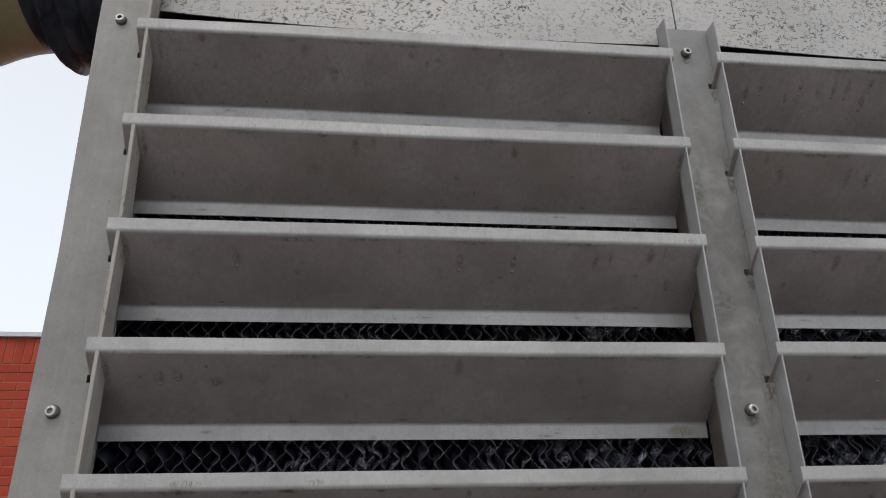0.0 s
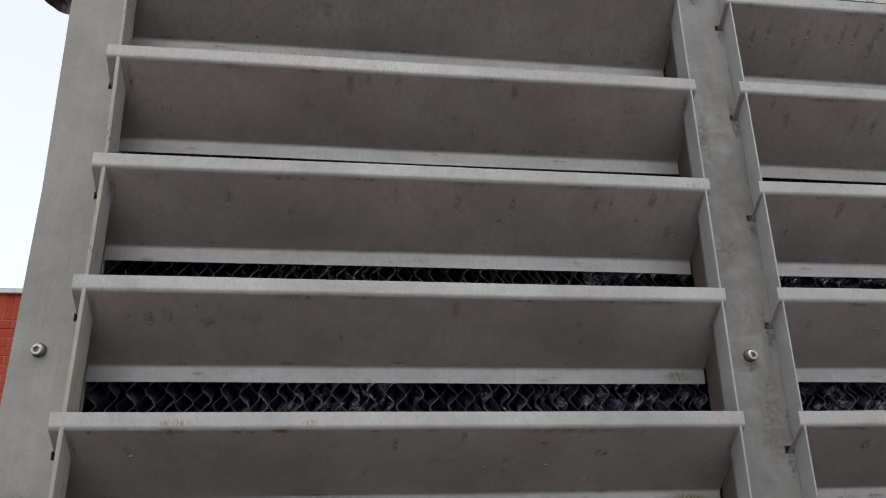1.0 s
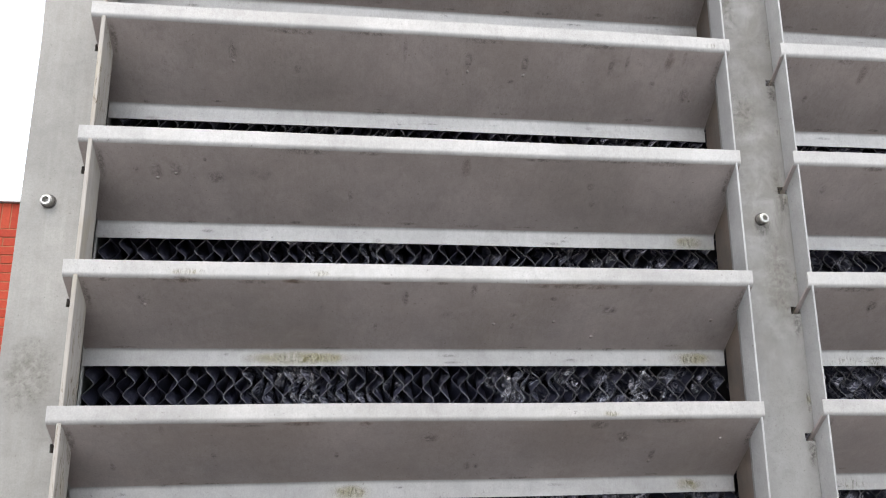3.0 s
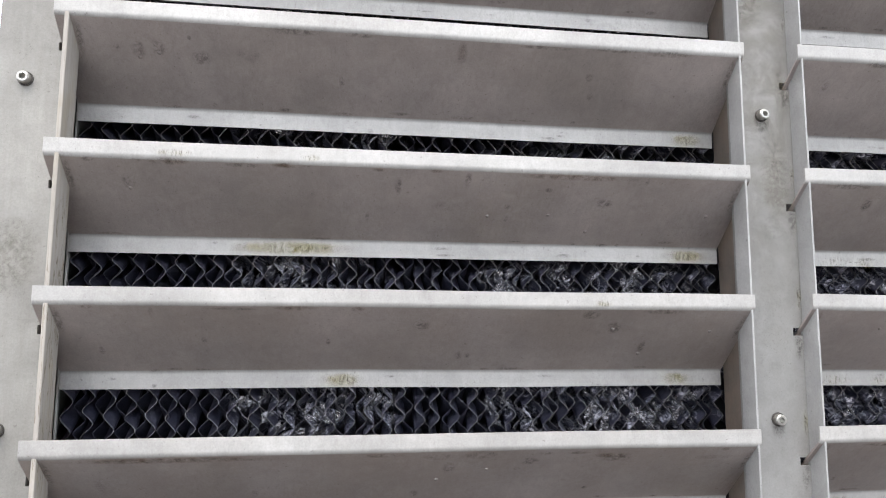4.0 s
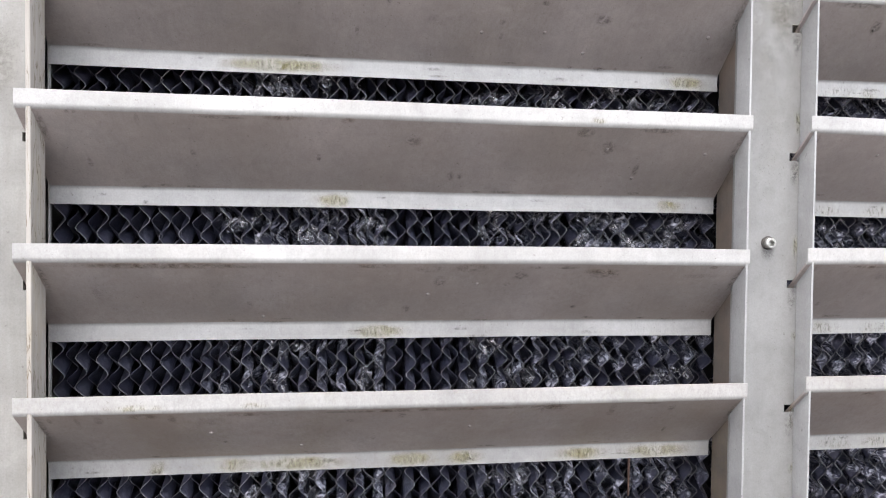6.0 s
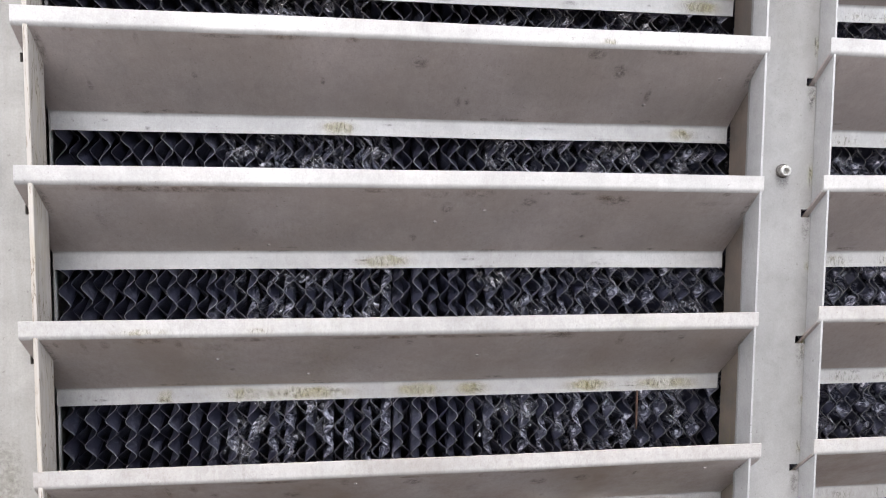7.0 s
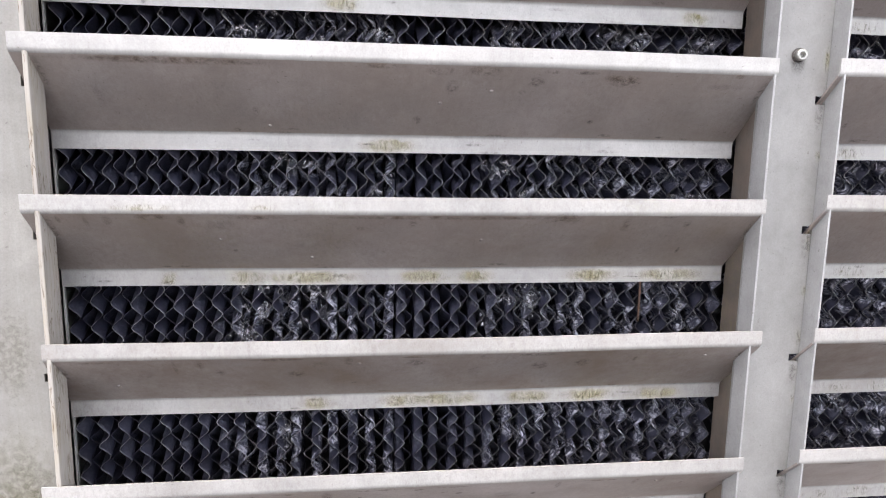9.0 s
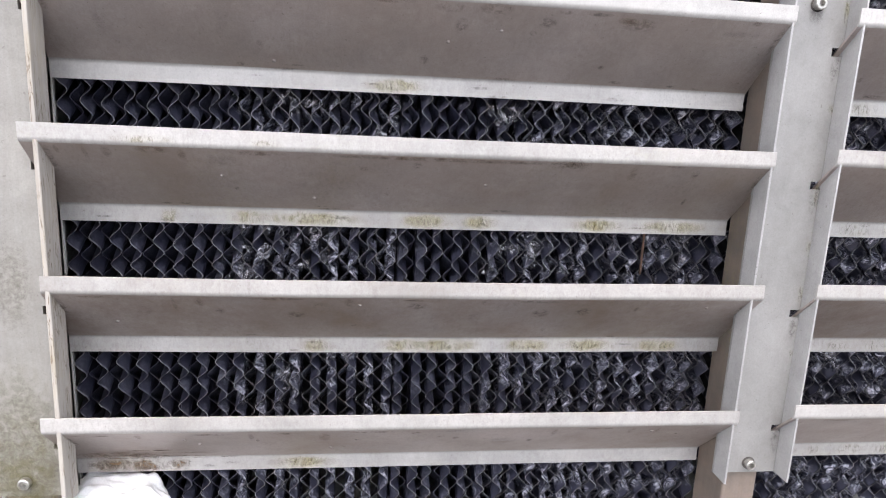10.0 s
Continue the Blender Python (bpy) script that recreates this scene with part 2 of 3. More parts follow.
def grime(name, colour, strength, scale, sparse=0.0, stretch=(1, 1, 1)):
    """A mark with a ragged outline: thin dirt lying on the metal, and some painted shade."""
    m, n, l, b = material(name)
    tc = n.new("ShaderNodeTexCoord")
    g = n.new("ShaderNodeTexGradient")
    g.gradient_type = "SPHERICAL"
    mp = n.new("ShaderNodeMapping")
    mp.inputs["Location"].default_value = (-1, -1, 0)
    mp.inputs["Scale"].default_value = (2, 2, 0)
    l.new(tc.outputs["UV"], mp.inputs["Vector"])
    l.new(mp.outputs[0], g.inputs["Vector"])
    f = noise_tex(n, l, coords(n, l, stretch), scale, 6, 0.7, 0.5)
    a = maths(n, l, "MULTIPLY", ramp(n, l, g.outputs["Fac"], 0.0, 0.55), ramp(n, l, f, 0.40 + sparse, 0.66 + sparse))
    b.inputs["Base Color"].default_value = colour + (1,)
    b.inputs["Roughness"].default_value = 0.85
    l.new(maths(n, l, "MULTIPLY", a, strength), b.inputs["Alpha"])
    return m


BOLT, DARK_STEEL = bolt_steel(), dark_steel()
FILL = fill_plastic()
WET = water_skin("wet_glint_skin", 0.44, 0.70, (0.52, 0.52, 0.58, 1))
# front edges: dust plus a painted highlight; recessed edges: darker copy painting their shade
FILL_EDGE = fill_edge("dusty_lit_fill_edge", (0.022, 0.022, 0.027, 1), (0.25, 0.25, 0.265, 1))
FILL_EDGE_DARK = fill_edge("shaded_fill_edge", (0.018, 0.018, 0.023, 1), (0.16, 0.16, 0.175, 1))
PANEL, BRICK = painted_panel(), brick_red()
MORTAR = rough_stuff("brick_mortar", (0.30, 0.092, 0.046), (0.39, 0.17, 0.093), 9)
COPING = rough_stuff("pale_coping_metal", (0.52, 0.54, 0.57), (0.62, 0.64, 0.67), 2, 0.5, 0.05, 0.002)
GROUND = rough_stuff("concrete_paving", (0.07, 0.065, 0.062), (0.122, 0.115, 0.11), 1.2)
CASING = rough_stuff("grey_casing_sheet", (0.34, 0.34, 0.33), (0.44, 0.44, 0.43), 3, 0.6, 0.1, 0.002)
INNER = rough_stuff("dark_interior_shade", (0.04, 0.04, 0.045), (0.09, 0.09, 0.10), 4)
PIPE = rough_stuff("ochre_pipe_lagging", (0.27, 0.21, 0.11), (0.46, 0.38, 0.22), 5, 0.5, 0.15, 0.004)
FOAM = rough_stuff("white_foam", (0.88, 0.89, 0.91), (0.95, 0.95, 0.95), 30, 0.7, 0.15, 0.003)
RUST = rough_stuff("rusty_strap", (0.045, 0.028, 0.022), (0.14, 0.075, 0.055), 60)
ALGAE = grime("algae_tufts", (0.20, 0.175, 0.03), 0.9, 150, 0.09, (1.4, 1, 0.5))
OCHRE = grime("ochre_film", (0.40, 0.34, 0.17), 0.5, 40, -0.05)
DRIP = grime("brown_drip", (0.17, 0.115, 0.085), 0.38, 60, -0.05)
FAINT = grime("faint_grime", (0.11, 0.09, 0.075), 0.22, 60)
DIRT_SHADE = grime("dark_grime_and_shade", (0.085, 0.07, 0.06), 0.52, 130)
CRUST = grime("brown_crust", (0.17, 0.105, 0.05), 0.95, 95)
LICHEN = grime("green_grey_film", (0.17, 0.15, 0.095), 0.34, 120)
FILM_OLIVE = grime("olive_dust", (0.18, 0.157, 0.112), 0.26, 22, -0.08)
MOSS = grime("olive_film", (0.15, 0.135, 0.065), 0.55, 90, -0.03)
BROWN = grime("brown_stain", (0.15, 0.09, 0.05), 0.65, 55)


def wrap_plastic():
    m, n, l, b = material("black_wrap_plastic")
    f = noise_tex(n, l, coords(n, l, (2.2, 0.9, 0.9)), 9, 3, 0.5, 1.2)
    l.new(ramp(n, l, f, 0.35, 0.8, (0.012, 0.013, 0.020, 1), (0.075, 0.080, 0.105, 1)), b.inputs["Base Color"])
    b.inputs["Roughness"].default_value = 0.40
    b.inputs["Specular IOR Level"].default_value = 0.12
    bump(n, l, b, f, 0.5, 0.02)
    return m


WRAP = wrap_plastic()


# ---- mesh kit ----
def finish(name, bm, mat, parent=None, label=""):
    me = bpy.data.meshes.new(name)
    bm.normal_update()
    bm.to_mesh(me)
    bm.free()
    for one in (mat if isinstance(mat, (list, tuple)) else [mat]):
        me.materials.append(one)
    ob = new(name, me)
    ob.parent = parent
    ob.color = (0, 0, 0, 1)
    if label:
        tagged(ob, label)
    return ob


def part(name, bm, mat, parent, label=""):
    return finish(name, bm, mat, parent, label)


def box(bm, x0, x1, y0, y1, z0, z1, bevel=0.0):
    r = bmesh.ops.create_cube(bm, size=1)
    vs = r["verts"]
    for v in vs:
        v.co = Vector((x0 + (v.co.x + 0.5) * (x1 - x0), y0 + (v.co.y + 0.5) * (y1 - y0), z0 + (v.co.z + 0.5) * (z1 - z0)))
    if bevel:
        es = list({e for v in vs for e in v.link_edges})
        bmesh.ops.bevel(bm, geom=es, offset=bevel, segments=2, affect="EDGES", profile=0.5)
    return bm


def boxed(*a, bevel=0.0):
    return box(bmesh.new(), *a, bevel=bevel)


def holder(name, label, category, group="", kind=""):
    return tagged(new(name), label, category, group, kind)


def slotted_plate(x0, x1, z0, z1, y0, y1, slots):
    """A plate with rectangular openings that go through it: slots are (xa, xb, za, zb)."""
    xs = sorted({x0, x1, *(s[0] for s in slots), *(s[1] for s in slots)})
    zs = sorted({z0, z1, *(s[2] for s in slots), *(s[3] for s in slots)})
    bm = bmesh.new()
    grid = {}

    def vert(i, j, k):
        if (i, j, k) not in grid:
            grid[i, j, k] = bm.verts.new((xs[i], (y0, y1)[k], zs[j]))
        return grid[i, j, k]

    def solid(i, j):
        if not (0 <= i < len(xs) - 1 and 0 <= j < len(zs) - 1):
            return False
        cx, cz = (xs[i] + xs[i + 1]) / 2, (zs[j] + zs[j + 1]) / 2
        return not any(a < cx < b and c < cz < d for a, b, c, d in slots)

    for i in range(len(xs) - 1):
        for j in range(len(zs) - 1):
            if not solid(i, j):
                continue
            bm.faces.new([vert(i, j, 0), vert(i + 1, j, 0), vert(i + 1, j + 1, 0), vert(i, j + 1, 0)])
            bm.faces.new([vert(i, j, 1), vert(i, j + 1, 1), vert(i + 1, j + 1, 1), vert(i + 1, j, 1)])
            for di, dj, a, b in ((-1, 0, (0, 0), (0, 1)), (1, 0, (1, 1), (1, 0)), (0, -1, (1, 0), (0, 0)), (0, 1, (0, 1), (1, 1))):
                if not solid(i + di, j + dj):
                    pa, pb = (i + a[0], j + a[1]), (i + b[0], j + b[1])
                    bm.faces.new([vert(*pa, 0), vert(*pb, 0), vert(*pb, 1), vert(*pa, 1)])
    bmesh.ops.recalc_face_normals(bm, faces=bm.faces)
    return bm


# ---- fitted plan: louvre wall, x along it, y into it ----
WEB = 0.038
PITCH_Z = [0.0, -0.2025, -0.400, -0.5955, -0.7915, -0.9885, -1.1835, -1.381, -1.577, -1.776]
LEFT_X = [0.0, 0.006, 0.012, 0.013, 0.013, 0.014, 0.012, 0.011, 0.023, 0.009]
RIGHT_X = [1.017, 1.0205, 1.019, 1.018, 1.018, 1.0155, 1.015, 1.0155, 1.028, 1.017]
NEXT_X = [1.107, 1.106, 1.110, 1.109, 1.1095, 1.109, 1.108, 1.110, 1.1125, 1.109]
NEXT_Z = [-0.003, -0.201, -0.400, -0.592, -0.791, -0.986, -1.181, -1.3735, -1.574, -1.768]
LIP, BACK_Y, BACK_TOP, BACK_LOW, SHEET = 0.022, 0.104, -0.118, -0.142, 0.003
GROUND_Z = -2.6

# ---- ground and the tower's closed shell ----
bm = bmesh.new()
box(bm, -400, 400, -400, 400, GROUND_Z - 0.5, GROUND_Z)
tagged(finish("ground", bm, GROUND), "pale grey concrete yard round the tower", "ground", kind="structure")
for name, dims in (("wall_back", (-0.07, 2.30, 1.2, 1.24, GROUND_Z, 1.4)), ("wall_side_a", (-0.0685, -0.0655, 0.0425, 1.2, GROUND_Z, 1.4)),
                   ("wall_side_b", (2.262, 2.30, 0.042, 1.2, GROUND_Z, 1.4)), ("roof", (-0.07, 2.30, 0.08, 1.24, 1.404, 1.44))):
    tagged(finish(name, boxed(*dims), CASING), "grey sheet metal casing of the cooling tower", "casing", kind="structure")
# added back sheet, coloured dark to stand for the shade deep inside
tagged(finish("wall_inner", boxed(-0.025, 2.255, 0.36, 0.38, -2.1, 1.4), INNER), "dark sheet added behind the fill in place of deep shade", "casing", kind="structure")
basin = tagged(finish("water_basin", boxed(-0.07, 2.30, 0.03, 1.19, GROUND_Z + 0.004, -2.06, bevel=0.006), CASING),
               "grey sheet metal basin under the louvres", "basin", kind="structure")


# ---- socket head bolt ----
def bolt_mesh():
    bm = bmesh.new()
    r, h, hr, hd, n = 0.0083, 0.0112, 0.0049, 0.0085, 24
    rings = [(r, 0.0), (r, h - 0.0014), (r - 0.0014, h)]
    loops = [[bm.verts.new((q * math.cos(2 * math.pi * k / n), -y, q * math.sin(2 * math.pi * k / n))) for k in range(n)] for q, y in rings]

    def hexr(k):
        a = (2 * math.pi * k / n) % (math.pi / 3) - math.pi / 6
        return hr * math.cos(math.pi / 6) / math.cos(a)
    for y in (h, h - hd):
        loops.append([bm.verts.new((hexr(k) * math.cos(2 * math.pi * k / n), -y, hexr(k) * math.sin(2 * math.pi * k / n))) for k in range(n)])
    for la, lb in zip(loops, loops[1:]):
        for k in range(n):
            bm.faces.new([la[k], la[(k + 1) % n], lb[(k + 1) % n], lb[k]])
    bm.faces.new(loops[-1])
    bmesh.ops.recalc_face_normals(bm, faces=bm.faces)
    return bm


def washer_mesh():
    bm = bmesh.new()
    n, ra, rb, h = 24, 0.0080, 0.0104, 0.0016
    pts = [(ra, 0), (rb, 0), (rb, h), (ra, h)]
    loops = [[bm.verts.new((q * math.cos(2 * math.pi * k / n), -y, q * math.sin(2 * math.pi * k / n))) for k in range(n)] for q, y in pts]
    for la, lb in zip(loops, loops[1:] + loops[:1]):
        for k in range(n):
            bm.faces.new([la[k], la[(k + 1) % n], lb[(k + 1) % n], lb[k]])
    bmesh.ops.recalc_face_normals(bm, faces=bm.faces)
    return bm


def bolts(parent, places):
    for x, z in places:
        b = part("bolt", bolt_mesh(), BOLT, parent, "stainless socket head cap bolt")
        b.matrix_basis = pose(x, WEB, z, random.uniform(-3, 3), random.uniform(0, 60), random.uniform(-3, 3))
        part("washer", washer_mesh(), DARK_STEEL, b)


def stain_quad(w, h):
    bm = bmesh.new()
    uv = bm.loops.layers.uv.new("UVMap")
    vs = [bm.verts.new(c) for c in ((-w / 2, 0, -h / 2), (w / 2, 0, -h / 2), (w / 2, 0, h / 2), (-w / 2, 0, h / 2))]
    f = bm.faces.new(vs)
    for lp, c in zip(f.loops, ((0, 0), (1, 0), (1, 1), (0, 1))):
        lp[uv].uv = c
    return bm


def slots_for(xa, xb, heights=PITCH_Z):
    return [(xa, xb, z - 0.0630, z - 0.0510) for z in heights]


# ---- posts ----
def bowed(bm):
    """The end post leans outwards a little towards its top."""
    for z in (-0.4, -0.3, -0.2, -0.1, 0.0, 0.1):
        bmesh.ops.bisect_plane(bm, geom=bm.verts[:] + bm.edges[:] + bm.faces[:], plane_co=(0, 0, z), plane_no=(0, 0, 1))
    for v in bm.verts:
        v.co.x -= 0.0155 * max(0.0, min(1.0, (v.co.z + 0.45) / 0.5))
    return bm


end_post = holder("end_post", "wide weathered grey metal corner post with slotted flange", "post")
bm = slotted_plate(-0.0695, 0.0280, -1.912, 1.4, WEB, WEB + 0.004, slots_for(0.0085, 0.022))
part("web", bowed(bm), PLATE, end_post)
part("flange", bowed(boxed(0.0282, 0.0345, 0.003, WEB + 0.0075, -1.912, 1.4, bevel=0.0013)), FLANGE, end_post, "cream coated edge, cracked and stained")
bolts(end_post, [(-0.043, 0.019), (-0.031, -0.702), (-0.032, -1.176), (-0.032, -1.889)])

def post_mark(parent, x, z, w, h, mat, lift):
    st = part("stain", stain_quad(w, h), mat, parent)
    st.location = (x, WEB - lift, z)


MULLION_MARKS = ((1.085, -0.80, 0.05, 0.20), (1.10, -0.66, 0.02, 0.12), (1.05, -0.52, 0.05, 0.08), (1.105, -0.25, 0.015, 0.10), (1.04, -0.30, 0.03, 0.12))
PLATE_MARKS = ((-0.03, -0.95, 0.08, 0.12), (-0.03, -1.60, 0.07, 0.16))
far_post = holder("end_post", "wide weathered grey metal corner post with slotted flange", "post")
part("web", slotted_plate(2.1000, 2.2600, -1.902, 0.078, WEB, WEB + 0.004, []), PLATE, far_post)
part("flange", boxed(2.1000, 2.1032, 0.003, WEB - 0.0005, -1.902, 0.075, bevel=0.0007), METAL, far_post)
mullion = holder("mullion_post", "grey metal channel post between two louvre bays", "post")
bm = slotted_plate(1.0095, 1.1184, -1.902, 0.078, WEB, WEB + 0.004, slots_for(1.0135, 1.029) + slots_for(1.0995, 1.1145, NEXT_Z))
part("web", bm, MULLION, mullion)
for x in (1.0095, 1.1152):
    part("flange", boxed(x, x + 0.0032, 0.003, WEB - 0.0005, -1.902, 0.075, bevel=0.0007), CHANNEL, mullion)
bolts(mullion, [(1.063, 0.016), (1.064, -0.700), (1.066, -1.175), (1.068, -1.885)])

post_mark(mullion, 1.064, -0.50, 0.135, 1.30, FILM_OLIVE, 0.0004)
# the shadow below each bolt head, painted as a dark patch
for x, z in ((1.063, 0.004), (1.064, -0.713), (1.066, -1.188)):
    post_mark(mullion, x, z, 0.026, 0.034, DIRT_SHADE, 0.0022)
for k, (x, z, w, h) in enumerate(MULLION_MARKS):
    post_mark(mullion, x, z, w, h, LICHEN, 0.0006 + 0.0002 * (k % 3))
for k, z in enumerate(NEXT_Z):
    post_mark(mullion, 1.1075, z - 0.078, 0.016, 0.05, DIRT_SHADE, 0.0012)
for k in range(16):
    z = -0.15 - 0.105 * k + 0.03 * math.sin(5.1 * k)
    post_mark(mullion, 1.1115, z, 0.009, 0.03 + 0.015 * math.sin(3.3 * k), ALGAE, 0.0016)
for k, (x, z, w, h) in enumerate(PLATE_MARKS):
    post_mark(end_post, x, z, w, h, LICHEN, 0.0006 + 0.0002 * (k % 3))

for k, (x, z, w, h) in enumerate(((-0.03, -1.86, 0.13, 0.34), (-0.03, -1.885, 0.12, 0.12))):
    post_mark(end_post, x, z, w, h, MOSS, 0.0018 + 0.0003 * k)

for x0, x1 in ((-0.065, -0.001), (1.034, 1.092), (2.14, 2.20)):
    c = finish("support_column", boxed(x0, x1, WEB + 0.006, 0.132, -2.06, 0.03, bevel=0.004), COLUMN)
    tagged(c, "brown-stained metal column behind the louvre post", "column", "tower columns")
    c.color = (0.3, 0.8, 0, 1)
trim = finish("edge_trim", boxed(0.0030, 0.0058, 0.1255, 0.1318, -2.055, 0.04, bevel=0.0006), METAL)
tagged(trim, "thin bright metal edge strip beside the fill", "trim")


# ---- louvre blades ----
def arc(corner, d0, d1, cut, steps):
    """Points of a small bend at a corner between two directions in y and z."""
    a, b, c = Vector(corner) - cut * Vector(d0), Vector(corner), Vector(corner) + cut * Vector(d1)
    return [(1 - t) ** 2 * a + 2 * t * (1 - t) * b + t * t * c for t in (k / steps for k in range(steps + 1))]


def blade_profile(drop=0.0):
    """The bent sheet's outer side in y and z: front lip, sloping plate, back lip."""
    slope = Vector((BACK_Y, BACK_TOP - drop + LIP)).normalized()
    down = Vector((0, -1))
    front = [Vector((0, -0.0004))] + arc((0, -LIP), down, slope, 0.0045, 6)
    back = arc((BACK_Y, BACK_TOP - drop), slope, down, 0.0035, 5) + [Vector((BACK_Y, BACK_LOW - drop))]
    return front, [front[-1], back[0]], back


def blade_mesh(line, length, seed, skew=0.0):
    rng = random.Random(seed)
    over = []
    for k, p in enumerate(line):
        d = (line[min(k + 1, len(line) - 1)] - line[max(k - 1, 0)]).normalized()
        over.append(Vector((p.x - d.y * SHEET, p.y + d.x * SHEET)))
    prof = list(line) + over[::-1]
    bm = bmesh.new()
    n = 28
    sag = rng.uniform(-0.0012, 0.0012)
    waves = [(rng.uniform(2, 9), rng.uniform(0, 6), rng.uniform(0.0001, 0.0005)) for _ in range(4)]
    loops = []
    for k in range(n + 1):
        u = k / n
        dy = sum(a * math.sin(w * u + p) for w, p, a in waves)
        dz = sag * math.sin(math.pi * u) + 0.6 * sum(a * math.sin(w * 1.7 * u + p * 2) for w, p, a in waves)
        loops.append([bm.verts.new((u * length, q.x + dy, q.y + dz)) for q in prof])
    for v in loops[0]:
        v.co.x -= skew * v.co.y / BACK_Y
    m = len(prof)
    for a, b in zip(loops, loops[1:]):
        for j in range(m):
            bm.faces.new([a[j], b[j], b[(j + 1) % m], a[(j + 1) % m]])
    bm.faces.new(loops[0][::-1])
    bm.faces.new(loops[-1])
    bmesh.ops.recalc_face_normals(bm, faces=bm.faces)
    return bm


def under_z(y):
    return -LIP + (BACK_TOP + LIP) * y / BACK_Y


def rivet_bm(r=0.0029):
    bm = bmesh.new()
    bmesh.ops.create_uvsphere(bm, u_segments=10, v_segments=6, radius=r)
    for v in bm.verts:
        v.co.z *= 0.5
    for f in bm.faces:
        f.smooth = True
    return bm


LAID = {}


def on_under(blade, x, y, w, h, mat, lift=0.0007, chance=False):
    """A stain lying on the blade's sloping underside; one placed by chance keeps clear of the others."""
    others = LAID.setdefault(blade.name, [])
    if chance and any(abs(x - a) < (w + c) / 2 and abs(y - b) < (h + d) * 0.36 for a, b, c, d in others):
        return
    others.append((x, y, w, h))
    s = part("stain", stain_quad(w, h), mat, blade)
    tilt = math.atan2(BACK_TOP + LIP, BACK_Y)
    s.matrix_basis = Matrix.Translation((x, y - 0.0012 - lift * 0.7, under_z(y) - lift)) @ Matrix.Rotation(tilt - math.pi / 2 + math.pi, 4, "X")


def on_lip(blade, x, z, w, h, mat, y):
    s = part("stain", stain_quad(w, h), mat, blade)
    s.matrix_basis = pose(x, y - 0.0016, z)


RIVETS = {
    (0, 0): ((0.226, 0.091), (0.299, 0.073), (0.865, 0.086)),
    (0, 2): ((0.213, 0.044), (0.584, 0.043), (0.677, 0.044), (0.974, 0.066)),
    (0, 3): ((0.115, 0.044), (0.142, 0.038)),
    (0, 4): ((0.114, 0.039), (0.623, 0.062), (0.717, 0.058), (0.784, 0.081), (0.973, 0.054)),
    (0, 5): ((0.806, 0.032), (0.862, 0.073), (0.961, 0.035)),
    (0, 6): ((0.310, 0.090), (0.546, 0.052), (0.615, 0.034)),
    (0, 7): ((0.246, 0.045), (0.366, 0.080), (0.609, 0.047)),
    (0, 8): ((0.095, 0.063), (0.434, 0.020), (0.951, 0.020)),
    (0, 9): ((0.189, 0.029), (0.205, 0.047), (0.290, 0.035), (0.394, 0.070), (0.434, 0.037), (0.888, 0.021)),
    (1, 0): ((1.181, 0.060), (1.211, 0.046), (1.294, 0.043), (1.367, 0.045), (1.396, 0.046), (1.435, 0.062)),
    (1, 3): ((1.308, 0.040),), (1, 4): ((1.234, 0.033),), (1, 5): ((1.243, 0.031),),
}
